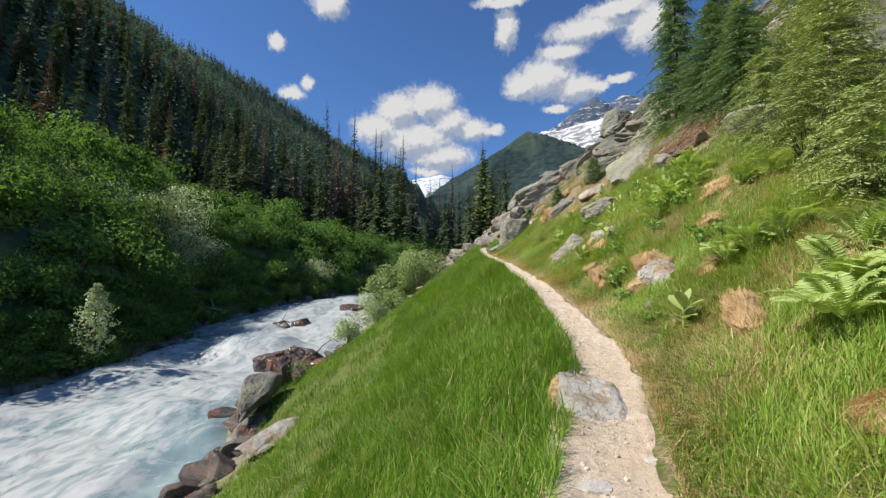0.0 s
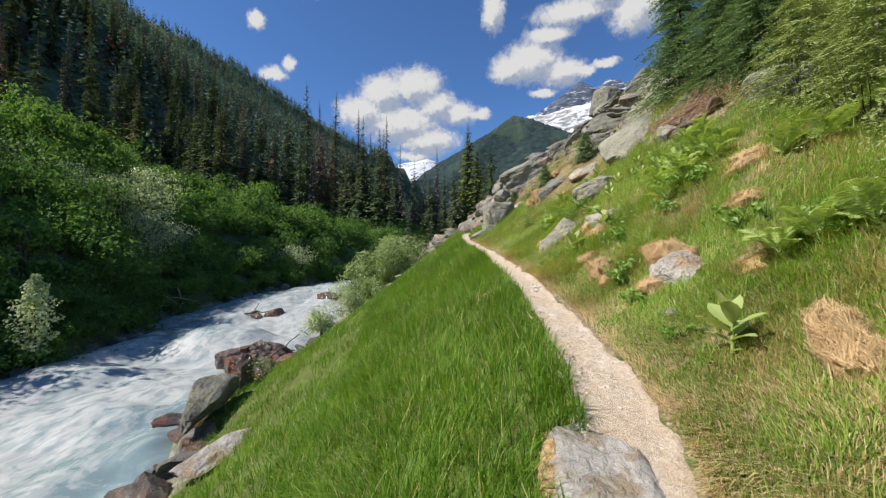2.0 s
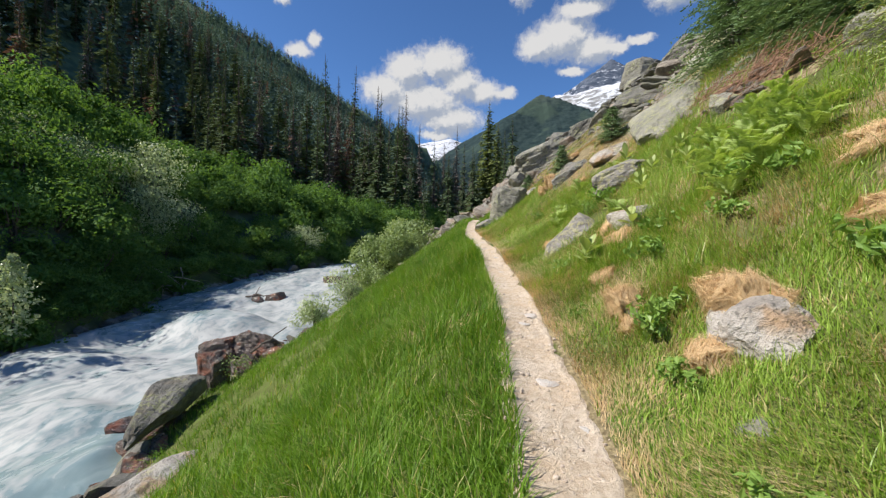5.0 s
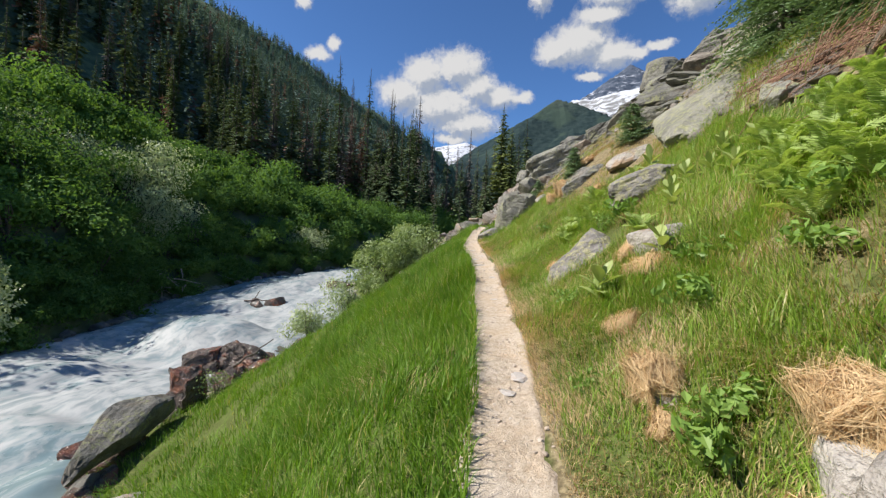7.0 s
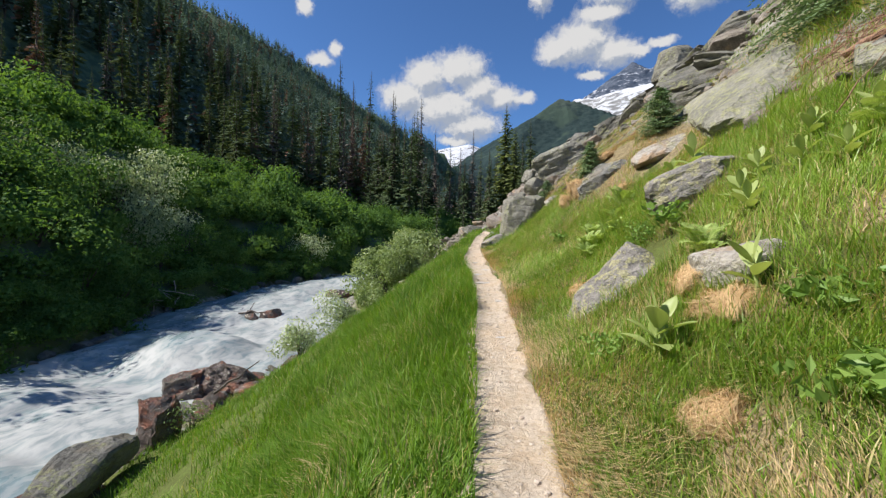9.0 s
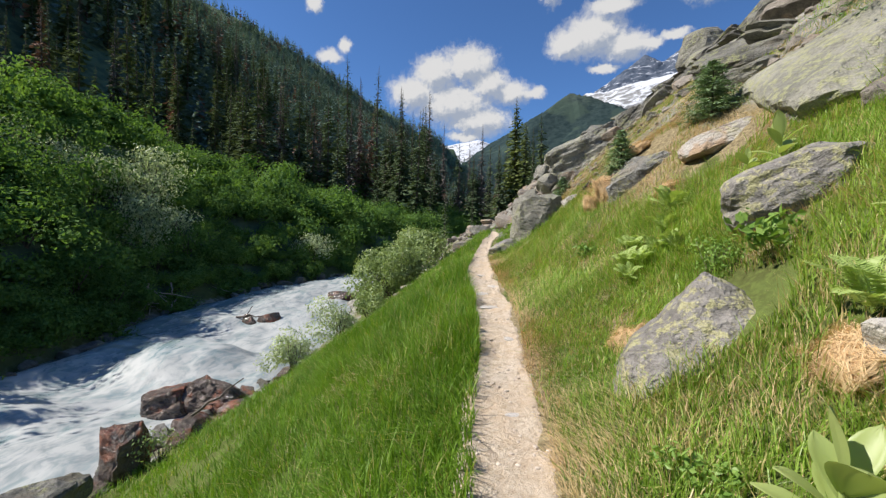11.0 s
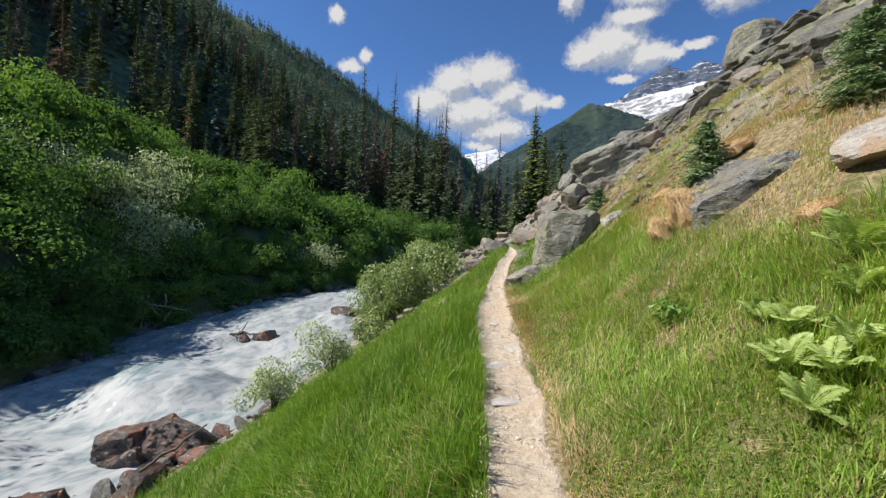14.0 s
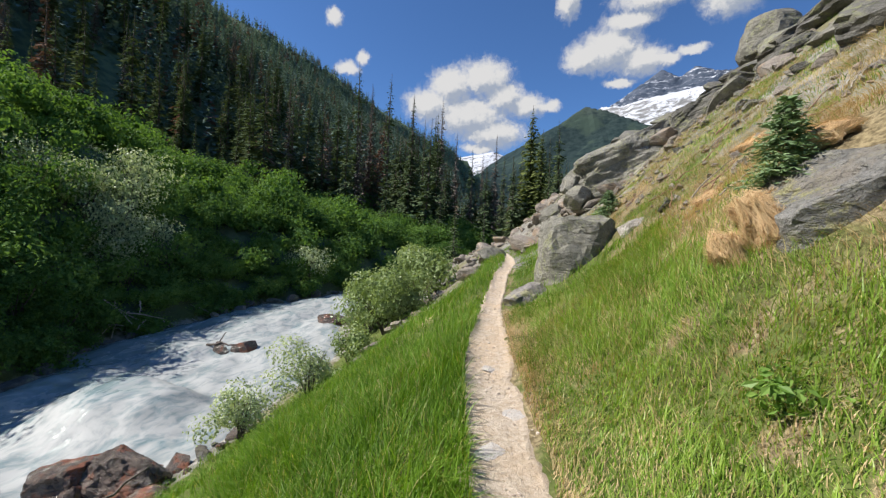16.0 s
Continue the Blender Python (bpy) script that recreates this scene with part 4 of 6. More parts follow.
def corn_lily(x, y, scale, seed, leaves=8, group="corn lilies on the slope"):
    rng = random.Random(seed)
    root = new("corn_lily")
    root.empty_display_size = 0.1
    root.matrix_world = pose(x, y, z_at(x, y), rng.uniform(-5, 5), rng.uniform(-8, 4), 0) @ Matrix.Scale(scale, 4)
    v, f = tube([(0, 0, -0.04), (0.005, 0, 0.12), (0, 0.006, 0.33)], [0.017, 0.015, 0.007], 7)
    stem = new("stem", np_mesh("stem", v, [f], M_LILY, True))
    stem.parent = root
    for i in range(leaves):
        u = i / (leaves - 1)
        leaf = new("leaf", LILY_LEAVES[0 if u < 0.4 else 1 if u < 0.8 else 2])
        leaf.parent = stem
        leaf.matrix_local = pose(0, 0, 0.05 + 0.25 * u ** 0.8, rng.uniform(-16, 16), -4 - 40 * u ** 1.4 - rng.uniform(-8, 8), i * 137 + rng.uniform(-20, 20)) @ Matrix.Scale(rng.uniform(0.85, 1.1), 4)
    return tagged(root, "pale green corn lily with broad pleated leaves", "plant", group)


def tussock(x, y, wide, tall, seed, lean=(-0.75, -0.55), n=700, up=0.0):
    """A patch of dead straw that hangs tangled down the slope over a low mound of earth."""
    rng = np.random.default_rng(seed)
    z = z_at(x, y)
    bm = bmesh.new()
    bmesh.ops.create_icosphere(bm, subdivisions=4, radius=1.0)
    p = np.array([v.co[:] for v in bm.verts])
    ways = p.copy()
    p = p + wobble(p, 0.55, 1.5, seed) + wobble(p, 0.16, 4.0, seed)
    lumps = p.copy()
    p = p * (wide * 0.36, wide * 0.42, tall * 0.46)
    tilt = np.array(pose(0, 0, 0, 0, -35, 0).to_3x3())
    p = p @ tilt.T
    for v, q in zip(bm.verts, p):
        v.co = q
    bm.normal_update()
    mound = bpy.data.meshes.new("mound")
    bm.to_mesh(mound)
    bm.free()
    mound.materials.append(M_EARTH)
    n = int(n * 2.6)
    down = unit(np.array([lean[0], lean[1], -0.95]))
    first = unit(rng.normal(0, 1, (n, 3)) * (1, 1, 0.7) - down * 0.55 + (0, 0, 0.45))
    last = unit(first * 0.55 + down * rng.uniform(0.35, 1.15, (n, 1)) + rng.normal(0, 0.48, (n, 3)))
    scale_ = np.array((wide * 0.37, wide * 0.43, tall * 0.47))
    lift = rng.uniform(0.94, 1.12, n) + 0.22 * rng.random(n) ** 4
    rows = []
    for k in range(5):
        u = k / 4
        way = unit(first * (1 - u) + last * u + rng.normal(0, 0.05, (n, 3)))
        mid = ((lumps[np.argmax(way @ ways.T, 1)] * scale_) @ tilt.T) * (lift + 0.10 * np.sin(np.pi * u))[:, None] + rng.normal(0, 0.010, (n, 3)) * wide
        rows.append(mid)
    flow = unit(rows[4] - rows[0])
    side = unit(np.cross(flow, rows[2] + 1e-4)) * rng.uniform(0.0008, 0.0021, n)[:, None]
    vs = np.stack([rows[k // 2] + (side if k % 2 else -side) * (1 - 0.2 * (k // 2)) for k in range(8)] + [rows[4]], 1).reshape(-1, 3)
    b0 = np.arange(n) * 9
    q = np.concatenate([np.stack([b0 + 2 * k, b0 + 2 * k + 1, b0 + 2 * k + 3, b0 + 2 * k + 2], 1) for k in range(3)])
    tip = np.stack([b0 + 6, b0 + 7, b0 + 8], 1)
    straw = np_mesh("straw", vs, [q, tip], M_STRAW)
    return thing("dry_grass_tussock", pose(x, y, z - 0.10 * tall + up), [("mound", mound, "matted brown roots and earth"), ("straw", straw)],
                 "hummock of tangled orange-brown dead grass on the slope", "dry grass", "dry tussocks on the slope")


def herb(x, y, wide, tall, seed, mat=None, leaves=120):
    me = foliage(tall, wide, leaves, tall * 0.26, mat or M_HERB, seed, 6, 0.2, "leaves", 0.2)
    st = stems_mesh(tall, wide, 5, M_HERB, seed, 0.015, "stem")
    return thing("leafy_herb", pose(x, y, z_at(x, y)), [("stem", st), ("foliage", me)], "low bright green herb with soft toothed leaves", "plant", "herbs on the slope")


def boulder(name, x, y, top, size, mat, seed, turn=(0, 0, 0), label="", group="", cuts=9, level=4, rough=0.05, round_=0.78, z=None, taper=0.0):
    me = rock_mesh(name, size, mat, seed, cuts, level, rough, round_)
    for v in me.vertices:
        f = 1 - taper * (0.5 - v.co.y / size[1])
        v.co.x, v.co.z = v.co.x * f, v.co.z * f
    ob = new(name, me)
    m = pose(0, 0, 0, *turn)
    high = max((m @ v.co).z for v in me.vertices)
    ob.matrix_world = Matrix.Translation((x, y, (top - high) if z is None else z)) @ m
    return tagged(ob, label, "rock", group)


ROCKS = [(3.85, 13.5, 0.4)]           # x, y and radius of rocks that keep the grass off


def keep_off(x, y, r):
    ROCKS.append((x, y, r))


# ---- rocks by the trail ----
worn = crag("trail_rock", (1.02, 3.84, 0.255), (0.64, 1.0, 0.58), M_HALFBURIED, 5, (12, 2, -8), "flat worn grey rock with brown moss half buried in the trail", layers=5, level=5, cuts=5, ledge=0.022, box=6.0, rough=0.035, dip=(2.4, 0.2))
for i, (mx, my, mz, wd) in enumerate(((-0.25, 0.16, 0.245, 0.17), (-0.27, -0.05, 0.235, 0.15), (-0.24, 0.32, 0.215, 0.13), (-0.23, -0.22, 0.20, 0.12))):
    moss = new("moss", rock_mesh("moss", (wd, wd * 1.5, 0.08), M_EARTH, 860 + i, 4, 3, 0.16, 0.9))
    moss.parent = worn
    moss.location = (mx, my, mz)
    moss["label"] = "dark brown moss"
keep_off(0.93, 3.86, 0.30)
keep_off(0.88, 3.6, 0.24)
boulder("rock", -2.3, 9.3, z_at(-2.3, 9.3) + 0.10, (0.5, 0.4, 0.4), M_PALE, 15, (0, 20, 20), "pale rock showing through the grass of the bank")
keep_off(-2.3, 9.3, 0.2)
peaked_boulder(2.63, 10.66, 1.69, 23, M_LICHEN, "big peaked grey boulder with yellow-green lichen in the grass")
keep_off(2.7, 10.7, 0.36)
crag("slab_rock", (3.52, 11.48, 3.3), (1.05, 0.85, 0.5), M_LICHEN, 31, (-2, -27, -16), "pale tilted rock slab with lichen above the grass", layers=4, cuts=6, ledge=0.05)
keep_off(3.5, 11.5, 0.3)
boulder("rock", 2.70, 6.12, 1.80, (0.52, 0.5, 0.5), M_PALE, 37, (0, -15, 20), "pale rock under a cap of dry straw")
boulder("rock", 2.42, 5.62, 1.24, (0.52, 0.46, 0.36), M_ROCK, 41, (0, -12, -20), "low grey rock in the grass beside the trail")
boulder("rock", 2.30, 7.28, 1.56, (0.24, 0.26, 0.36), M_PALE, 43, (0, 0, 10), "small white rock below dry straw")
boulder("rock", 2.74, 6.42, 1.72, (0.8, 0.75, 0.6), M_PALE, 47, (0, -20, 10), "pale rock hung with dead straw")
boulder("rock", 3.06, 9.5, z_at(3.06, 9.5) + 0.17, (0.58, 0.56, 0.46), M_PALE, 49, (0, -22, 15), "low pale rock with pinkish face and moss in the grass")
keep_off(3.02, 9.48, 0.2)
lean_block = Matrix(((1.0, 0.10, -0.03), (-0.05, 1.0, 0.10), (0.20, 0.30, 1.0))).to_4x4()
crag("dark_boulder", (3.70, 14.80, 3.77), (1.78, 0.95, 0.94), M_BEDDED, 54, lean_block, "dark layered boulder with a steep face in the slope", layers=11, level=5, cuts=2, dip=(-0.42, 0.2), ledge=0.035, box=10.0, rough=0.045)
keep_off(3.5, 14.85, 0.34)
boulder("slab_rock", 4.05, 13.7, 4.50, (1.05, 0.85, 0.45), M_PALE, 59, (4, -24, -6), "white flat rock slab in dry grass", round_=0.66)
crag("block", (1.88, 19.2, 3.02), (1.35, 1.3, 1.9), M_ROCK, 61, (6, -6, 24), "large grey block with a stained top beside the trail", layers=6, cuts=6, dip=(0.5, -0.3), ledge=0.06, rough=0.05)
keep_off(2.0, 19.0, 0.7)
boulder("rock", 1.12, 18.45, 2.76, (0.95, 0.75, 0.8), M_LICHEN, 67, (6, -30, 20), "low rounded grey rock beside the trail")
keep_off(1.12, 18.4, 0.35)
boulder("rock", 2.75, 18.4, 3.98, (0.6, 0.5, 0.5), M_PALE, 71, (0, -20, 0), "white angular rock in dry grass")

along_slope = Matrix(((0.82, 0.08, -0.22), (-0.12, 1.0, 0.0), (0.56, 0.22, 0.95))).to_4x4()
lie = Matrix(((0.19, -0.757, -0.628), (0.92, 0.365, -0.159), (0.35, -0.548, 0.762))).to_4x4()
crag("slab", (5.3, 13.25, 4.84), (2.9, 1.85, 1.05), M_SLAB, 73, lie, "huge lichen-covered rock slab lying on the slope", layers=3, level=5, cuts=4, ledge=0.04, box=7.0, rough=0.035)
boulder("slab", 6.1, 9.0, 5.2, (0.9, 0.9, 1.1), M_SLAB, 75, (10, -30, 24), "pale rock slab between the firs above the slope", cuts=4, rough=0.05, round_=0.74)
boulder("slab", 4.85, 10.6, 4.62, (0.5, 0.55, 0.5), M_SLAB, 74, (5, -42, 10), "lichen-covered slab at the foot of a brush pile", cuts=7, rough=0.03, round_=0.66)
for at, size, turn, mat, seed, more in (
        ((5.15, 26.5, 6.75), (4.9, 2.2, 1.9), along_slope, M_PALE_GREY, 79, dict(layers=9, ledge=0.035, level=5, dip=(-0.75, 0.3), cuts=3, rough=0.05)),
        ((6.6, 25.9, 7.75), (2.8, 1.9, 1.5), along_slope, M_ROCK_DARK, 84, dict(layers=9, ledge=0.05, level=5, dip=(-0.9, 0.3), cuts=4, rough=0.05)),
        ((3.3, 26.1, 6.25), (0.8, 0.8, 0.95), (0, 6, 20), M_ROCK, 85, dict(layers=3, box=3.4, cuts=8, ledge=0.03)),
        ((2.55, 26.6, 5.75), (0.75, 0.75, 0.7), (0, 0, 50), M_PALE_GREY, 86, dict(layers=3, box=3.4, cuts=8, ledge=0.03)),
        ((2.75, 26.0, 5.2), (1.0, 0.9, 0.8), (0, 10, 10), M_ROCK, 87, dict(layers=4, box=4.0, cuts=8, ledge=0.04)),
        ((8.3, 26.7, 9.6), (1.4, 1.2, 0.8), (6, -28, 20), M_ROCK_DARK, 82, dict(layers=8)),
        ((5.95, 16.5, 6.35), (2.3, 1.7, 0.75), (8, -20, 14), M_ROCK_DARK, 83, dict(layers=5, ledge=0.07)),
        ((6.9, 18.3, 7.3), (2.6, 1.8, 0.9), (6, -24, 24), M_ROCK_DARK, 89, dict(layers=6)),
        ((7.7, 20.7, 8.3), (2.2, 1.8, 0.9), (4, -24, 30), M_ROCK, 97, dict(layers=6)),
        ((5.0, 15.3, 5.5), (0.9, 0.8, 0.55), (6, -26, 10), M_ROCK, 98, dict(layers=4)),
        ((7.4, 23.3, 8.6), (1.8, 1.5, 0.8), (4, -30, 10), M_ROCK_DARK, 99, dict(layers=6))):
    crag("slab", at, size, mat, seed, turn, "tilted slab of bedded grey rock on the stony slope", "outcrop slabs", **more)
crag("boulder", (10.1, 29.5, 12.05), (2.0, 2.0, 2.0), M_ROCK, 105, (0, -12, 15), "rounded lichen-grey boulder on the skyline of the slope", "crest boulders", layers=3, box=3.2, cuts=8, ledge=0.03)
boulder("boulder", 5.3, 37.4, 9.3, (2.2, 2.0, 1.9), M_ROCK, 101, (0, 0, 20), "rounded grey boulder on the crest of the nose", "crest boulders")
boulder("boulder", 4.1, 37.9, 8.5, (1.8, 1.6, 1.3), M_ROCK, 103, (0, 0, -15), "rounded grey boulder on the crest of the nose", "crest boulders")
crag("boulder", (9.6, 26.9, 10.8), (2.2, 1.8, 1.0), M_ROCK_DARK, 107, (0, -20, 15), "broad dark ledge on the skyline of the slope", "crest boulders", layers=7)
crag("boulder", (9.2, 24.7, 10.0), (2.4, 1.8, 1.0), M_ROCK_DARK, 109, (0, -22, 35), "broad dark ledge on the skyline of the slope", "crest boulders", layers=7)

# outcrops and blocks on the upper slope
rng = np.random.default_rng(11)
BLOCKS = [rock_mesh("rock", (1.0, 0.8, 0.62), m, 200 + i, 4 if m == M_RUBBLE else 11, 3, 0.035 if m == M_RUBBLE else 0.05, 0.60 if m == M_RUBBLE else 0.68) for i, m in enumerate((M_ROCK, M_ROCK_DARK, M_RUBBLE, M_RUBBLE, M_ROCK, M_RUBBLE, M_LICHEN, M_ROCK_DARK))]
BLOCKS += [crag_mesh("rock", (1.0, 0.8, 0.5), m, 240 + i, layers=4 + i % 3, level=3, cuts=7, ledge=0.09) for i, m in enumerate((M_ROCK, M_ROCK_DARK, M_ROCK, M_ROCK_DARK, M_RUBBLE))]


def strew(count, spot, size, kinds, label, group, sink=0.25, tilt=22, lay=14):
    for _ in range(count):
        x, y = spot()
        s = size(x, y)
        ob = new("rock", BLOCKS[kinds[rng.integers(len(kinds))]])
        t = rng.uniform(-tilt, tilt, 2)
        ob.matrix_world = pose(x, y, z_at(x, y) + s * (0.31 - sink), t[0], t[1] - lay, rng.uniform(-110, 110) if lay > 20 else rng.uniform(0, 360)) @ Matrix.Diagonal((s * rng.uniform(0.9, 1.3), s * rng.uniform(0.8, 1.5), s * rng.uniform(0.55, 1.1), 1))
        tagged(ob, label, "rock", group)


def upper():
    while True:
        y = rng.uniform(12.5, 39)
        d = 11.5 - 8.0 * rng.random() ** 1.5
        x = float(trail_x(y)) + d
        if x < 6.2 + (40 - y) * 0.316 and not (y < 22.5 and x < 5.0):
            return x, y


def rubble_spot():
    while True:
        y = rng.uniform(24, 45)
        d = rng.uniform(-3.6, 6.5)
        if abs(d) > 0.45 and (y > 27 or d > 1.5) and not (d < -2.2 and y < 30):
            return float(trail_x(y)) + d, y


def skyline():
    y = rng.uniform(17, 39)
    return 5.3 + (40 - y) * 0.316 + rng.uniform(-0.8, 0.5), y


strew(62, upper, lambda x, y: rng.uniform(0.3, 1.25), [8, 9, 10, 11, 12], "angular grey rock on the stony slope", "rocks on the upper slope", 0.30, 28, 30)
scree_v, scree_f, scree_n = [], [], 0


def litter():
    """Broken stones in drifts on the dry slope."""
    while True:
        x, y = rng.uniform(2.8, 7.0), rng.uniform(14.6, 25)
        if rng.random() < np.clip(0.25 + 1.5 * vnoise(np.array(x), np.array(y), 0.7, 48, 2), 0, 1):
            return x, y


SHARD = rock_mesh("shard", (1.0, 0.8, 0.55), M_RUBBLE, 290, 11, 2, 0.05, 0.66)
shard_v = np.array([v.co[:] for v in SHARD.vertices])
shard_f = np.array([f.vertices[:] for f in SHARD.polygons])
for k in range(980):
    x, y = litter() if k > 620 else upper() if rng.random() < 0.7 else rubble_spot()
    m_ = np.array(pose(0, 0, 0, rng.uniform(-25, 25), rng.uniform(-55, -5), rng.uniform(0, 360)).to_3x3())
    scree_v.append((shard_v * rng.uniform(0.7, 1.3, 3)) @ m_.T * (rng.uniform(0.10, 0.5) if k <= 620 else 0.05 + 0.17 * rng.random() ** 2) + (x, y, z_at(x, y) + 0.03))
    scree_f.append(shard_f + scree_n)
    scree_n += len(shard_v)
tagged(new("scree", np_mesh("scree", np.concatenate(scree_v), [np.concatenate(scree_f)], M_RUBBLE)), "small broken stones strewn over the rocky slope", "scree", kind="stuff")
strew(24, skyline, lambda x, y: rng.uniform(0.8, 1.9), [8, 9, 10, 11], "grey rock on the skyline of the slope", "rocks on the upper slope", 0.34, 14, 32)
strew(120, rubble_spot, lambda x, y: 0.25 + 1.1 * rng.random() ** 2.2, [2, 3, 5, 2, 3, 0], "pale broken block in the rubble round the trail", "rubble blocks", 0.18, 28)
strew(16, lambda: (rng.uniform(-4.6, -2.4), rng.uniform(22.5, 29)), lambda x, y: rng.uniform(0.3, 0.8), [2, 3, 5], "pale rock under the willow shrubs", "rocks under the shrubs", 0.2)
strew(14, lambda: (5.3 + rng.normal(0, 0.5), 10.6 + rng.normal(0, 1.0)), lambda x, y: rng.uniform(0.15, 0.5), [2, 3, 5], "pale stone on bare brown earth", "stones round the brush pile", 0.2)

# stones set in and lying on the trail
for x, y, w_, l_, turn in ((1.42, 6.6, 0.16, 0.12, 10), (1.60, 6.05, 0.2, 0.13, 40), (1.46, 8.2, 0.17, 0.26, 8), (1.38, 7.9, 0.12, 0.14, 30), (1.28, 10.6, 0.2, 0.13, 5),
                           (0.98, 14.75, 0.5, 0.3, -6), (0.78, 14.2, 0.24, 0.2, 30), (1.67, 4.1, 0.11, 0.09, 0), (1.2, 2.9, 0.15, 0.12, 20), (0.72, 2.62, 0.2, 0.13, 0), (0.95, 13.4, 0.26, 0.2, 15),
                           (0.62, 15.6, 0.2, 0.16, 60), (1.2, 12.2, 0.14, 0.12, 10), (1.5, 9.4, 0.12, 0.1, 0), (1.15, 5.2, 0.1, 0.08, 0)):
    me = rock_mesh("trail_stone", (1.4 * w_, 1.4 * l_, 0.045), M_TRAILROCK, int(x * 100 + y * 37), 7, 2, 0.04, 0.7)
    ob = new("trail_stone", me)
    ob.matrix_world = pose(x, y, float(np.interp(y, *TRAIL_Z)) - 0.040, 0, 0, turn)
    tagged(ob, "flat pale stone set in the dusty trail", "stone", "stones of the trail")
PEBBLE = rock_mesh("pebble", (1, 0.8, 0.6), M_GRIT, 77, 8, 1, 0.08, 0.7)
pv = np.array([v.co[:] for v in PEBBLE.vertices])
pf = np.array([p.vertices[:] for p in PEBBLE.polygons])
n = 3600
py = rng.uniform(0.5, 24, n)
px = trail_x(py) + np.interp(py, *TRAIL_W) * rng.normal(0, 0.62, n).clip(-1.15, 1.25)
ps = 0.008 + 0.045 * rng.random(n) ** 5
pt = rng.uniform(0, 6.28, n)
rot = np.stack([np.stack([np.cos(pt), -np.sin(pt), 0 * pt], 1), np.stack([np.sin(pt), np.cos(pt), 0 * pt], 1), np.stack([0 * pt, 0 * pt, 1 + 0 * pt], 1)], 1)
PV = np.einsum("nij,vj->nvi", rot, pv) * ps[:, None, None] + np.stack([px, py, np.interp(py, *TRAIL_Z) - 0.028 + 0.03 * np.clip(np.abs(px - trail_x(py)) / np.interp(py, *TRAIL_W), 0, 1) ** 3], 1)[:, None]
grit = np_mesh("grit", PV.reshape(-1, 3), [(pf[None] + np.arange(n)[:, None, None] * len(pv)).reshape(-1, 3)], M_GRIT)
tagged(new("grit", grit), "loose pale grit and small stones on the trail", "gravel", kind="stuff")

# ---- rocks of the river ----
WET = "wet red-brown rock at the edge of the white water"
boulder("river_rock", -7.1, 12.85, -1.95, (1.5, 3.2, 1.3), M_ROCK_DARK, 301, (13, 16, 20), WET, "river rocks", cuts=6, rough=0.07, round_=0.74, taper=0.72)
boulder("river_rock", -7.75, 15.6, -1.85, (1.1, 1.4, 2.2), M_RIVER, 303, (0, 0, 20), WET, "river rocks", cuts=15, rough=0.09, round_=0.68)
crag("river_rock", (-9.85, 19.25, -3.25), (1.9, 1.3, 1.45), M_RIVER, 308, (0, -14, 24), WET, "river rocks", layers=5, cuts=14, level=5, ledge=0.06, box=3.6, rough=0.06, dip=(-0.7, 0.4))
crag("river_rock", (-8.75, 19.8, -3.1), (2.1, 1.5, 1.6), M_RIVER, 307, (6, 10, 10), WET, "river rocks", layers=4, cuts=14, level=5, ledge=0.06, box=3.6, rough=0.06, dip=(0.5, 0.6))
boulder("river_rock", -7.9, 17.9, -2.62, (1.1, 2.0, 0.9), M_RIVER, 311, (0, 10, 35), "low wet brown rock at the river's edge", "river rocks", round_=0.66)
boulder("bank_slab", -5.35, 10.3, -2.5, (0.75, 2.1, 0.5), M_PALE, 313, (14, 8, -22), "pale tilted slab on the river bank", "river rocks", round_=0.64)
boulder("river_rock", -6.2, 9.7, -2.9, (0.9, 0.8, 0.9), M_RIVER, 317, (0, 0, 0), WET, "river rocks")
boulder("river_rock", -6.6, 11.6, -2.95, (0.8, 1.0, 0.8), M_RIVER, 319, (0, 0, 30), WET, "river rocks")
boulder("river_rock", -7.2, 12.7, -2.85, (0.9, 0.9, 0.9), M_RIVER, 321, (0, 0, 50), WET, "river rocks")
boulder("river_rock", -5.9, 8.4, -3.0, (0.7, 0.9, 0.8), M_RIVER, 323, (0, 0, 10), WET, "river rocks")
boulder("river_rock", -13.3, 30.2, -2.2, (1.6, 0.9, 1.2), M_RIVER, 329, (0, 0, 5), "dark rock standing in the rapids", "river rocks")
boulder("river_rock", -14.6, 30.0, -2.4, (1.2, 0.6, 1.0), M_RIVER, 331, (0, 0, -10), "dark rock standing in the rapids", "river rocks")
boulder("river_rock", -11.3, 36.4, -1.6, (2.2, 1.6, 1.2), M_RIVER, 337, (0, 0, 15), "reddish flat rock at the bend of the river", "river rocks")
boulder("river_rock", -17.3, 10.2, -3.2, (1.6, 1.2, 0.9), M_RIVER, 341, (0, 0, 15), "dark rock awash in the rapids", "river rocks")
for i in range(26):
    y = 12 + i * 1.35 + rng.uniform(-0.4, 0.4)
    x = float(np.interp(y, *RIVER_L)) + rng.uniform(-0.5, 0.5)
    s = rng.uniform(0.5, 1.5)
    ob = new("river_rock", BLOCKS[(1, 7)[i % 2]])
    ob.matrix_world = pose(x, y, float(np.interp(y, *RIVER_Z)) + rng.uniform(-0.1, 0.15), rng.uniform(-15, 15), rng.uniform(-15, 15), rng.uniform(0, 360)) @ Matrix.Scale(s, 4)
    tagged(ob, "dark rock under the shaded far bank", "rock", "rocks of the far bank")


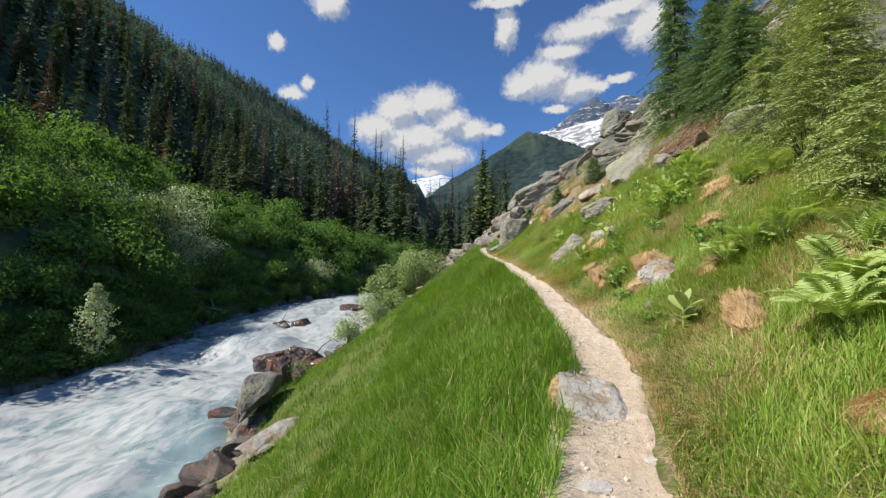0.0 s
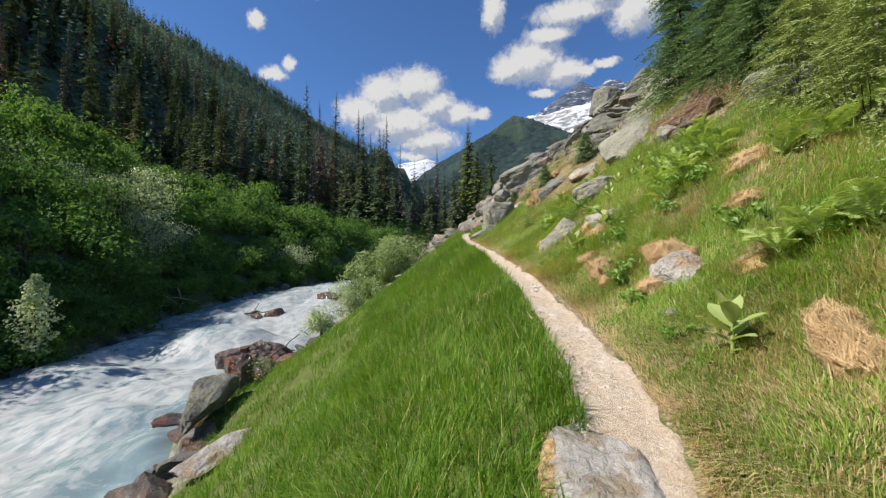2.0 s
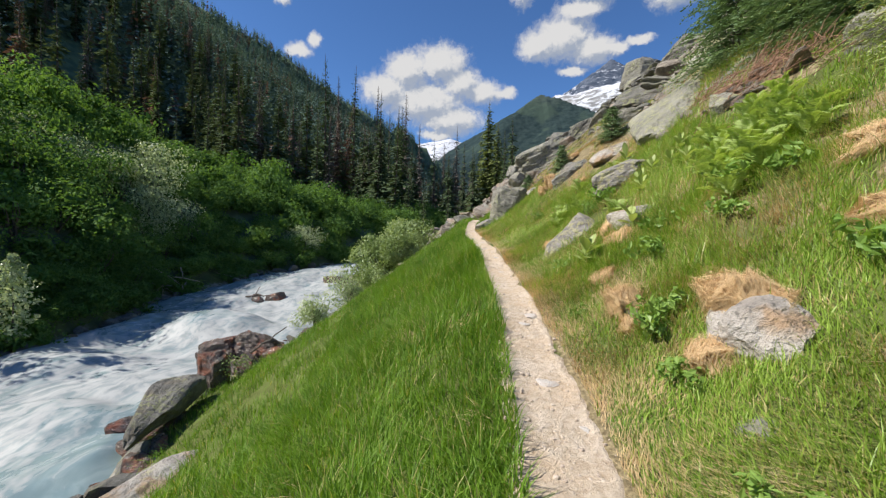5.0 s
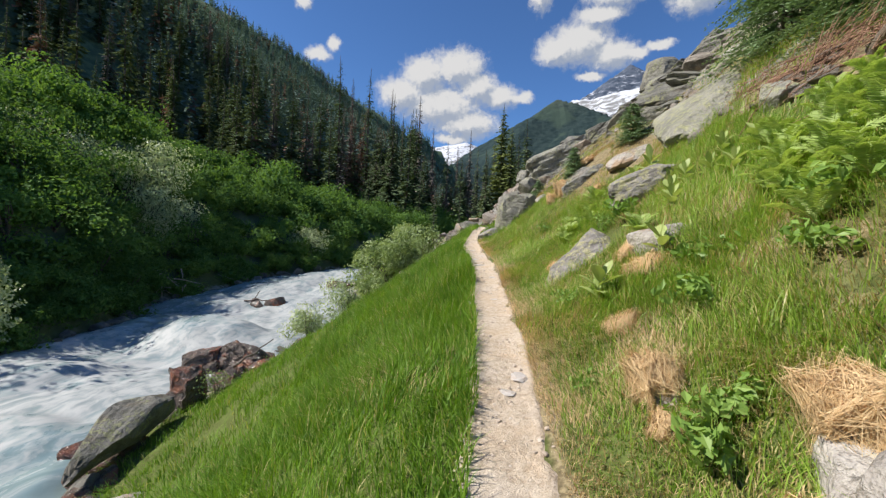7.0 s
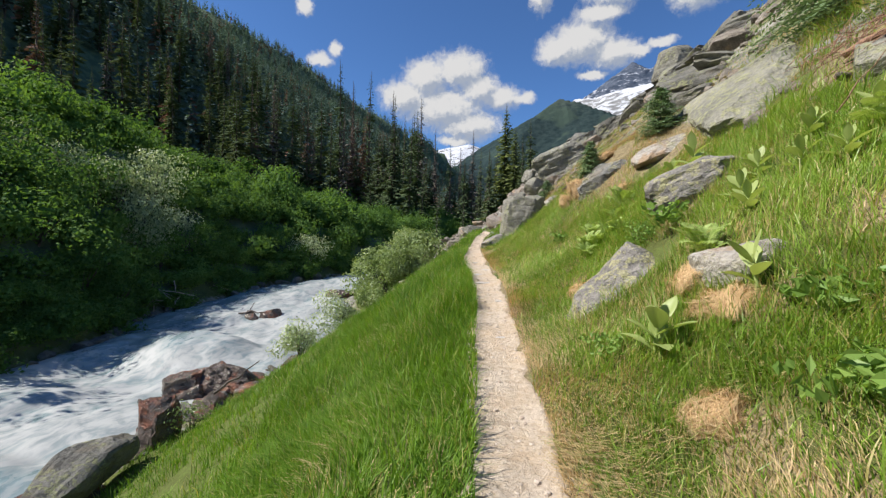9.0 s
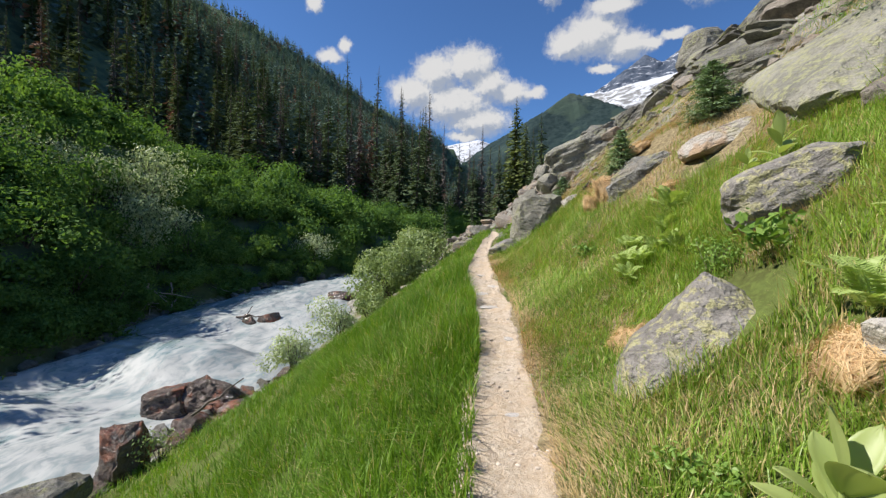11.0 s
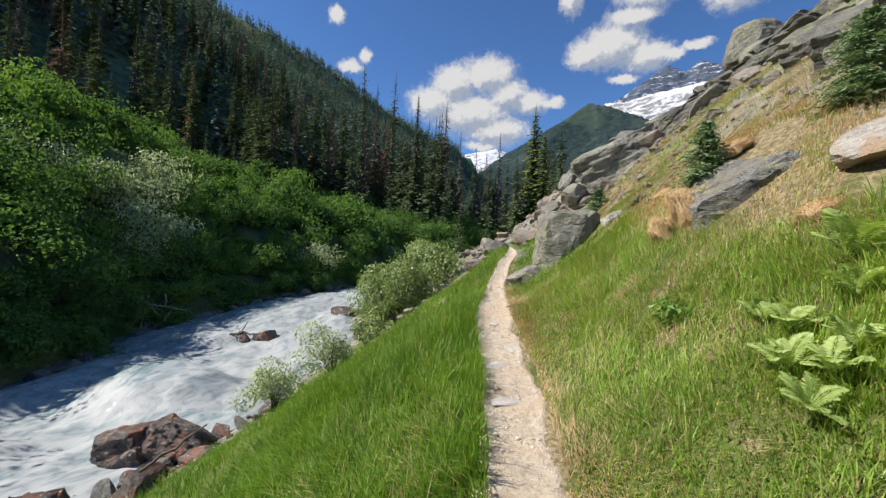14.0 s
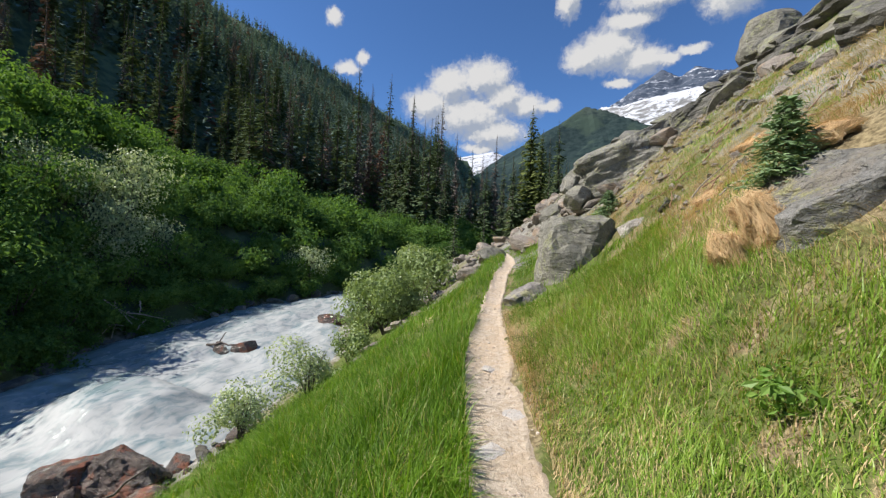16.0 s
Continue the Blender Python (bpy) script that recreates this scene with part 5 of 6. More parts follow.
def log(name, a, b, r, mat, label, seed, group="driftwood"):
    rg = np.random.default_rng(seed)
    u = np.linspace(0, 1, 7)[:, None]
    p = np.array(a) * (1 - u) + np.array(b) * u + rg.normal(0, 0.03, (7, 3)) * np.linalg.norm(np.subtract(b, a)) * np.sin(np.pi * u)
    v, f = tube(p - np.array(a), r * (1 - 0.6 * u[:, 0]), 7)
    ob = new(name, np_mesh(name, v, [f], mat, True))
    ob.location = a
    return tagged(ob, label, "log", group)


for i, (a, b, r) in enumerate((((-23.5, 33.2, -1.0), (-21.2, 31.2, -2.7), 0.10), ((-22.8, 33.0, -1.2), (-20.6, 32.8, -2.6), 0.08), ((-23.2, 31.5, -1.0), (-21.6, 30.0, -2.8), 0.08),
                               ((-22.5, 34.0, -1.3), (-20.0, 34.4, -2.5), 0.07), ((-22.9, 30.5, -0.8), (-20.9, 31.9, -2.7), 0.06), ((-14.9, 30.1, -2.7), (-14.5, 30.3, -1.9), 0.05), ((-15.4, 30.0, -2.6), (-13.6, 30.1, -2.45), 0.07),
                               ((-7.6, 17.6, -2.5), (-6.7, 18.6, -1.7), 0.04))):
    log("driftwood_log", a, b, r, M_DRIFT if i < 5 else M_BARK, "bleached driftwood log on the river bank" if i < 5 else "dark driftwood branch caught on a rock", 500 + i)

for i in range(14):
    a = np.array((-22.2 + rng.normal(0, 0.7), 32.0 + rng.normal(0, 1.3), -1.6 + rng.normal(0, 0.35)))
    log("driftwood_log", tuple(a), tuple(a + (rng.uniform(0.6, 2.2), rng.normal(0, 1.0), rng.uniform(-1.0, -0.3))), rng.uniform(0.02, 0.05), M_DRIFT, "bleached driftwood branch tangled on the river bank", 540 + i)

# ---- trees of the valley ----
TREES = {}


def tree_kind(key, h, width, whorls, per, mat, seed, **more):
    TREES[key] = (h, trunk_mesh(h, h * 0.011 + 0.02, M_BARK, seed), conifer_crown(h, width, whorls, per, mat, seed, **more))


tree_kind("spruce", 20, 5.8, 23, 6, M_SPRUCE, 1)
tree_kind("spruce_sun_painted", 20, 6.4, 36, 8, M_NEEDLE_SUN_PAINTED, 7, spiky=0.9)
tree_kind("spruce_slim", 20, 4.6, 23, 6, M_SPRUCE, 2, droop=0.5)
tree_kind("spruce_ragged", 20, 4.0, 26, 6, M_SPRUCE, 3, droop=0.5, gap=0.15, start=0.12)
tree_kind("dead", 20, 4.6, 26, 6, M_DEAD, 4, droop=0.5, gap=0.08, start=0.1)
tree_kind("snag", 20, 3.6, 34, 6, M_GREY, 5, droop=0.55, gap=0.2, start=0.12)
TREE_TEXT = {"spruce_sun_painted": "yellow-green spruce behind the rubble, sunlight painted into its needles", "spruce": "tall dark green spruce in the valley forest", "spruce_slim": "slim dark green spruce in the valley forest", "spruce_ragged": "ragged half-bare spruce in the valley forest",
             "dead": "dead spruce with rust-brown needles", "snag": "bare grey dead spruce standing above the forest"}


def tree(kind, x, y, h, lean=0.0, turn=0.0):
    base, trunk, crown = TREES[kind]
    s = h / base
    return thing("spruce_tree", pose(x, y, z_at(x, y) - 0.2, 0, lean, turn) @ Matrix.Scale(s, 4), [("trunk", trunk), ("crown", crown)], TREE_TEXT[kind], "tree", "spruces of the valley")


def toward(az_deg, r):
    a = radians(az_deg)
    return -math.sin(a) * r, math.cos(a) * r


# bearing left of +y, tip's angle up, distance, kind, lean
for i, (az_, el_, r, kind, lean) in enumerate((
        (20.8, 22.3, 105, "spruce_ragged", 0), (19.2, 20.0, 108, "snag", 0), (17.1, 21.3, 112, "spruce_ragged", 0), (18.6, 17.6, 100, "dead", -7), (14.1, 19.3, 112, "snag", 0), (10.2, 18.7, 104, "snag", 0),
        (12.4, 16.4, 108, "spruce_ragged", 0), (11.3, 17.0, 118, "spruce_slim", 0), (8.4, 15.0, 112, "snag", 0), (6.4, 13.2, 118, "spruce", 0), (5.0, 12.8, 120, "snag", 0), (3.2, 14.9, 100, "snag", 0), (2.2, 12.8, 105, "spruce_slim", 0),
        (1.0, 12.4, 100, "spruce_slim", 0), (-0.1, 13.6, 92, "spruce_slim", 0), (-1.2, 17.9, 82, "spruce_sun_painted", 0), (-2.4, 15.2, 80, "spruce_sun_painted", 0), (-3.3, 14.4, 84, "spruce_slim", 0), (-4.3, 12.6, 86, "spruce_sun_painted", 0), (4.2, 11.6, 90, "spruce", 0),
        (7.0, 6.8, 62, "spruce", 0), (43.0, 22.5, 84, "spruce", 0), (41.0, 20.0, 86, "spruce_slim", 0), (39.2, 19.2, 90, "dead", 0), (36.8, 13.6, 76, "spruce_slim", 0), (35.2, 16.2, 88, "spruce", 0), (32.5, 17.2, 92, "spruce", 0),
        (30.5, 17.6, 92, "dead", 4), (28.6, 19.0, 98, "snag", 0), (26.4, 18.8, 98, "spruce", 0), (24.6, 17.8, 98, "spruce_ragged", 0), (23.0, 18.6, 100, "spruce", 0), (47.0, 21.5, 86, "spruce", 0), (49.5, 22.0, 84, "dead", 0), (51.5, 20.0, 80, "spruce_slim", 0),
        (15.6, 15.4, 96, "spruce", 0), (13.2, 13.4, 92, "spruce", 0), (21.6, 16.4, 92, "spruce_slim", 0), (27.4, 11.4, 74, "spruce", 0), (33.6, 12.4, 70, "spruce_slim", 0), (38.0, 12.6, 72, "spruce", 0), (16.2, 10.2, 80, "spruce", 0),
        (45.0, 17.0, 74, "spruce", 0), (34.4, 11.8, 64, "spruce_slim", 0), (31.0, 9.6, 66, "spruce", 0), (41.8, 14.0, 66, "spruce_slim", 0))):
    x, y = toward(az_, r)
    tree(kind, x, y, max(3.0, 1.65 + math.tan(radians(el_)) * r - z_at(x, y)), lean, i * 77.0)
for i in range(260):
    az_ = rng.uniform(-6, 60) if i < 215 else rng.uniform(-5, 14)
    r = rng.uniform(86, 190) if i < 215 else rng.uniform(72, 130)
    x, y = toward(az_, r)
    h = rng.uniform(12, 21) * (1.25 if az_ > 10 else 0.85)
    tree(("spruce", "spruce_slim", "spruce", "spruce", "dead", "spruce_slim", "snag", "spruce", "spruce_ragged", "spruce_slim")[rng.integers(10)], x, y, h, rng.uniform(-2, 2), rng.uniform(0, 360))

# the forest of the mountainside: too many trees to count
n = 10000
fx, fy = rng.uniform(-330, 40, n * 3), rng.uniform(20, 980, n * 3)
cx = np.interp(fy, CREST_Y, CREST_X)
r_ = np.hypot(fx, fy)
ok = (fx < np.interp(fy, [0, 130, 300, 980], [-62, -46, 40, 40])) & (fx > cx - 25) & (r_ > 104) & (vnoise(fx, fy, 0.012, 61, 3) > -0.42) & (fx < 30 - 0.2 * fy + 0.2 * np.maximum(fy - 300, 0) + 40)
fx, fy = fx[ok][:n], fy[ok][:n]
n = len(fx)
fz = land(fx, fy, False)
fh = rng.uniform(0.6, 1.2, n) * np.where(fz > 110, 9.5, 14)


def far_forest(pick, mat, label, seed):
    """Spires of drooping boughs."""
    rg = np.random.default_rng(seed)
    x, y, z, h = fx[pick], fy[pick], fz[pick], fh[pick]
    m, cards = len(x), 22
    u = 0.06 + 0.92 * ((np.arange(cards)[None] + rg.random((m, cards))) / cards)
    t = rg.uniform(0, 2 * np.pi, (m, cards))
    reach = h[:, None] * (0.155 * (1 - u) ** 0.85 + 0.016) * rg.uniform(0.6, 1.3, (m, cards))
    out = np.stack([np.cos(t), np.sin(t), 0 * t], 2)
    mid = np.stack([x, y, z], 1)[:, None] + out * (reach * 0.5)[..., None]
    mid[..., 2] += h[:, None] * u - reach * 0.3
    way = unit(out + (0, 0, -0.62))
    side = np.stack([-np.sin(t), np.cos(t), 0 * t], 2)
    v, f = leaf_cards(mid.reshape(-1, 3), way.reshape(-1, 3), side.reshape(-1, 3), (reach * 1.15).ravel(), (reach * 1.25 + 0.1).ravel())
    me = np_mesh("forest", v, [f], mat)
    return tagged(new("forest", me), label, "forest", kind="stuff")


withered = rng.random(n) < 0.10
# living trees take the needle colour that has the haze mixed in
far_forest(~withered, M_NEEDLE_HAZY, "dense dark spruce forest covering the mountainside", 61)
far_forest(withered, M_DEAD, "dead brown spruces scattered through the mountainside forest", 62)

# ---- shrubs of the far bank ----
SHRUBS = [(stems_mesh(2.6, 3.4, 9, M_BARK, 21), foliage(2.6, 3.6, 2300, 0.16, M_SHRUB, 22, 14, core=300)),
          (stems_mesh(2.6, 3.4, 9, M_BARK, 23), foliage(2.4, 3.8, 2300, 0.16, M_SHRUB, 24, 16, core=300)),
          (stems_mesh(2.6, 3.4, 9, M_BARK, 25), foliage(2.8, 3.2, 2200, 0.16, M_SHRUB, 26, 12, core=300)),
          (stems_mesh(2.6, 3.0, 9, M_BARK, 27), foliage(2.6, 3.0, 1500, 0.17, M_SHRUB_PALE, 28, 22, 0.5))]


def shrub(kind, x, y, s, label, group="shrubs of the far bank", squash=1.0):
    b, l_ = SHRUBS[kind]
    return thing("shrub", pose(x, y, z_at(x, y) - 0.1, 0, 0, rng.uniform(0, 360)) @ Matrix.Diagonal((s, s, s * squash, 1)), [("stem", b), ("foliage", l_)], label, "shrub", group)


PALE = ((-27.2, 32.6, 0.85), (-25.4, 33.0, 0.8), (-24.4, 34.5, 0.75), (-28.3, 36.9, 0.95), (-27.9, 31.8, 0.7), (-30.5, 31.8, 0.7), (-24.9, 32.2, 0.6), (-26.4, 34.6, 0.7), (-17.9, 44.6, 0.7), (-33.0, 30.0, 0.8))
spots = [(x, y, 0.7 * s) for x, y, s in PALE]
tries = 0
while len(spots) < 370 and tries < 60000:
    tries += 1
    y = rng.uniform(6, 112)
    g = rng.uniform(0.9, 46 if y > 40 else 30) if rng.random() < 0.7 else rng.uniform(0.7, 9)
    x = float(np.interp(y, *RIVER_L)) - g
    if x < -62 or (y > 62 and x < -52) or math.hypot(x, y) < 20:
        continue
    r = math.hypot(x, y)
    s = (rng.uniform(0.6, 1.45) + 0.005 * r) * (0.62 if g < 3.5 else 1.0)
    if all((x - a) ** 2 + (y - b) ** 2 > (0.70 * (s + c)) ** 2 for a, b, c in spots):
        spots.append((x, y, s))
far_spots, low_spots = [], []
for i, (x, y, s) in enumerate(spots[len(PALE):]):
    if math.hypot(x, y) > 46:
        far_spots.append((x, y, s))
    else:
        shrub(i % 3, x, y, s, "dense green alder shrub on the far bank", squash=rng.uniform(0.75, 1.3))
for i in range(120):
    y = 7 + 0.36 * i + rng.uniform(-0.3, 0.3)
    low_spots.append((float(np.interp(y, *RIVER_L)) - rng.uniform(0.3, 3.2), y, rng.uniform(0.38, 0.72)))
filler = np.random.default_rng(4411)
for i in range(110):
    y = filler.uniform(18, 62)
    low_spots.append((float(np.interp(y, *RIVER_L)) - filler.uniform(2.5, 12), y, filler.uniform(0.5, 0.95)))


def thicket(places, kinds, label):
    """Shrubs grown into one another, too many to count."""
    pieces = []
    for i, (x, y, s) in enumerate(places):
        m = np.array(pose(x, y, z_at(x, y) - 0.1, 0, 0, rng.uniform(0, 360)) @ Matrix.Diagonal((s, s, s * rng.uniform(0.75, 1.25), 1)))
        v, f = kinds[i % len(kinds)]
        pieces.append((v @ m[:3, :3].T + m[:3, 3], f))
    v = np.concatenate([p[0] for p in pieces])
    at = np.cumsum([0] + [len(p[0]) for p in pieces[:-1]])
    return tagged(new("thicket", np_mesh("thicket", v, [np.concatenate([p[1] + a for p, a in zip(pieces, at)])], M_SHRUB)), label, "shrubs", kind="stuff")


def bare_leaves(me):
    """The corners and faces of a leaf mesh."""
    v = np.empty(len(me.vertices) * 3)
    me.vertices.foreach_get("co", v)
    f = np.empty(len(me.loops), dtype=np.int32)
    me.loops.foreach_get("vertex_index", f)
    return v.reshape(-1, 3), f.reshape(len(me.polygons), -1)


thicket(far_spots, [bare_leaves(foliage(h_, w_, 1100, 0.235, M_SHRUB, sd, lm, core=220)) for h_, w_, sd, lm in ((2.6, 3.6, 32, 14), (2.4, 3.8, 34, 16), (2.8, 3.2, 36, 12))], "dense green alder thicket climbing the far mountainside")
thicket(low_spots, [bare_leaves(foliage(h_, w_, 700, 0.26, M_SHRUB, sd, lm, core=160)) for h_, w_, sd, lm in ((2.6, 3.6, 42, 12), (2.4, 3.8, 44, 13))], "low green alder thicket along the foot of the far bank")
for x, y, s in PALE:
    shrub(3, x, y, 1.45 * s, "shrub with pale silvery leaves on the far bank", "pale shrubs of the far bank", 1.2)

# the sapling by the far shore
sap = np.random.default_rng(41)
sap_u = sap.uniform(0, 1, 1500)
sap_t = sap.uniform(0, 2 * np.pi, 1500)
sap_out = np.stack([np.cos(sap_t), np.sin(sap_t), 0 * sap_t], 1)
sap_r = (0.62 * np.sin(np.pi * (0.12 + 0.86 * sap_u)) + 0.08) * sap.uniform(0.3, 1.1, 1500) * (1 + 0.3 * np.sin(sap_u * 30 + sap_t * 2))
sap_way = unit(sap_out * 0.5 + sap.normal(0, 0.5, (1500, 3)) + (0, 0, -0.3))
sap_v, sap_f = leaf_cards(sap_out * sap_r[:, None] + np.outer(0.35 + 3.5 * sap_u, (0, 0, 1.0)), sap_way, unit(np.cross(sap_way, sap_out + sap.normal(0, 0.5, (1500, 3)))), sap.uniform(0.11, 0.18, 1500), sap.uniform(0.08, 0.12, 1500))
sap_leaves = np_mesh("foliage", sap_v, [sap_f], M_SHRUB_PALE)
thing("birch_sapling", pose(-17.9, 17.9, z_at(-18.6, 17.9) + 0.1, 0, 0, 30), [("trunk", trunk_mesh(3.7, 0.05, M_BARK, 42)), ("foliage", sap_leaves)],
      "slender sapling with pale leaves on the far shore", "tree")

# ---- shrubs of the near bank ----
def near_shrub(x, y, tall, wide, leaves, size, seed, label, mat=None):
    z = z_at(x, y) - 0.08
    return thing("willow_shrub", pose(x, y, z, 0, 0, seed * 31), [("stem", stems_mesh(tall, wide, 11, M_BARK, seed, 0.012)), ("foliage", foliage(tall, wide, leaves, size, mat or M_SHRUB_NEAR, seed + 1, 12, 0.3))],
                 label, "shrub", "willow shrubs of the near bank")


near_shrub(-6.8, 21.5, 1.95, 1.4, 2600, 0.10, 51, "young pale-leaved willow shrub on the river bank", M_SHRUB_PALE)
near_shrub(-5.6, 23.1, 2.0, 1.7, 3000, 0.10, 53, "young pale-leaved willow shrub on the river bank", M_SHRUB_PALE)
near_shrub(-6.95, 15.9, 1.0, 0.7, 300, 0.08, 55, "small willow sapling among the bank rocks")
near_shrub(-3.6, 27.2, 2.3, 2.9, 5200, 0.14, 57, "dense round willow shrub above the river")
near_shrub(-5.2, 29.2, 3.0, 3.4, 5200, 0.16, 59, "dense round willow shrub above the river")
near_shrub(-3.6, 31.6, 2.6, 3.2, 3600, 0.18, 61, "dense round willow shrub above the river")
near_shrub(-7.4, 33.0, 3.2, 3.4, 3600, 0.19, 63, "dense round willow shrub above the river")
near_shrub(-5.6, 36.0, 3.0, 3.6, 3200, 0.20, 65, "dense round willow shrub above the river")
near_shrub(-5.0, 24.9, 1.5, 1.7, 2200, 0.12, 68, "round willow shrub at the edge of the grassy bank")
near_shrub(2.84, 11.28, 0.46, 0.46, 800, 0.034, 67, "small leafy shrub against a rock slab", M_HERB)

# ---- firs of the near slope ----
def slope_fir(name, x, y, h, width, whorls, per, mat, seed, label, lean=0.0, **more):
    return thing(name, pose(x, y, z_at(x, y) - 0.1, 0, lean, seed * 17), [("trunk", trunk_mesh(h, h * 0.014 + 0.012, M_BARK, seed)), ("crown", bough_crown(h, width, whorls, per, mat, seed, **more))], label, "tree", "firs of the near slope")


slope_fir("hemlock_tree", 6.45, 13.2, 6.0, 2.7, 60, 17, M_NEEDLE_BLUE, 71, "bushy blue-green hemlock beside the brush pile", start=0.01, droop=0.5, twig=0.14, fat=0.9, plump=0.34)
slope_fir("hemlock_tree", 6.55, 11.5, 3.6, 2.6, 38, 16, M_NEEDLE_BLUE, 73, "low bushy blue-green hemlock above the brush pile", start=0.01, droop=0.45, twig=0.13, fat=0.5, plump=0.30)
slope_fir("hemlock_tree", 6.5, 10.2, 3.2, 2.4, 36, 16, M_NEEDLE_BLUE, 74, "low bushy blue-green hemlock above the brush pile", start=0.01, droop=0.45, twig=0.13, fat=0.5, plump=0.30)
slope_fir("hemlock_tree", 7.9, 13.2, 5.2, 2.3, 52, 14, M_NEEDLE_BLUE, 72, "bushy blue-green hemlock beside the brush pile", start=0.02, droop=0.5, twig=0.14, fat=0.9, plump=0.34)
for i, (x, y, h, wd) in enumerate(((7.3, 11.3, 3.6, 3.2), (8.4, 10.2, 4.2, 3.6), (7.0, 8.3, 3.0, 2.6), (9.6, 12.2, 4.8, 3.4), (9.6, 8.4, 4.6, 3.6), (6.9, 5.8, 3.4, 2.8))):
    slope_fir("fir_tree", x, y, h, wd, 26, 16, M_NEEDLE_NEAR, 81 + i, "low spreading fir on the slope", start=0.02, droop=0.3, twig=0.12, fat=0.5, plump=0.30)


def fir_shrub(x, y, tall, wide, whorls, seed, label):
    """A low fir of many drooping boughs."""
    crown = bough_crown(tall, wide, whorls + 4, 18, M_NEEDLE_NEAR, seed, twig=0.075, droop=0.45, start=0.05, fat=0.42, name="foliage", plump=0.30)
    return thing("fir_shrub", pose(x, y, z_at(x, y) - 0.15), [("stem", stems_mesh(tall * 0.6, wide * 0.7, 12, M_BARK, seed, 0.012)), ("foliage", crown)], label, "shrub", "fir shrubs of the near slope")


fir_shrub(4.2, 4.7, 1.5, 1.5, 13, 91, "low dense yellow-green fir shrub on the slope")
fir_shrub(4.95, 6.3, 1.9, 2.2, 13, 92, "low dense yellow-green fir shrub on the slope")
fir_shrub(5.55, 8.0, 2.0, 2.3, 13, 93, "low dense yellow-green fir shrub on the slope")
fir_shrub(5.3, 4.6, 2.6, 2.6, 14, 94, "low dense yellow-green fir shrub on the slope")
for i, (x, y, h, wd) in enumerate(((4.2, 14.5, 1.0, 1.1), (3.06, 15.15, 0.85, 0.75), (2.8, 21.0, 0.7, 0.8))):
    slope_fir("fir_sapling", x, y, h, wd, 24, 14, M_NEEDLE_BLUE, 101 + i, "small green fir sapling among the rocks", start=0.05, droop=0.12, twig=0.085, fat=0.7)

# ---- brush ----
STICKS, PALE_STICKS = [], []
for i in range(6):
    u = np.linspace(0, 1, 6)
    rg = np.random.default_rng(600 + i)
    v, f = tube(np.c_[u, rg.normal(0, 0.03, 6), 0.05 * np.sin(3 * u) + rg.normal(0, 0.02, 6)], 0.022 * (1 - 0.7 * u), 6)
    STICKS.append(np_mesh("stick", v, [f], M_BROWN, True))
    PALE_STICKS.append(np_mesh("stick", v, [f], M_DRIFT, True))
pile = new("brush_pile")
pile.empty_display_size = 0.1
pile.location = (5.35, 10.6, z_at(5.35, 10.6))
for i in range(280):
    x, y = rng.normal(0.05, 0.34), rng.normal(0.0, 0.75)
    st = new("stick", STICKS[i % 6])
    st.parent = pile
    s, spin = rng.uniform(0.2, 0.75), rng.uniform(0, 6.28)
    st.matrix_local = pose(x, y, z_at(5.35 + x, 10.6 + y) - pile.location.z + rng.uniform(0.03, 0.26), 0, -math.degrees(math.atan(0.93 * math.cos(spin))) + rng.uniform(-30, 12), math.degrees(spin)) @ Matrix.Diagonal((s, 0.32, 0.32, 1))
tagged(pile, "heap of dead reddish-brown sticks on bare earth", "brush pile")
log("log", (5.0, 11.35, z_at(5.0, 11.35) + 0.12), (5.75, 10.5, z_at(5.75, 10.5) + 0.14), 0.04, M_BROWN, "fallen brown log on the brush pile", 701, "dead wood on the slope")
log("log", (4.95, 10.2, z_at(4.95, 10.2) + 0.1), (5.35, 9.2, z_at(5.35, 9.2) + 0.12), 0.03, M_BROWN, "fallen brown log on the brush pile", 702, "dead wood on the slope")
for i in range(24):
    x, y = rng.uniform(2.9, 4.6), rng.uniform(15.2, 20)
    st = new("stick", (STICKS if i % 3 else PALE_STICKS)[i % 6])
    s = rng.uniform(0.25, 0.75)
    st.matrix_world = pose(x, y, z_at(x, y) + 0.07, 0, rng.uniform(-50, -30), rng.uniform(-40, 50)) @ Matrix.Diagonal((s, 0.5, 0.5, 1))
    tagged(st, "dry broken stick lying in dead grass", "stick", "dead wood on the slope")

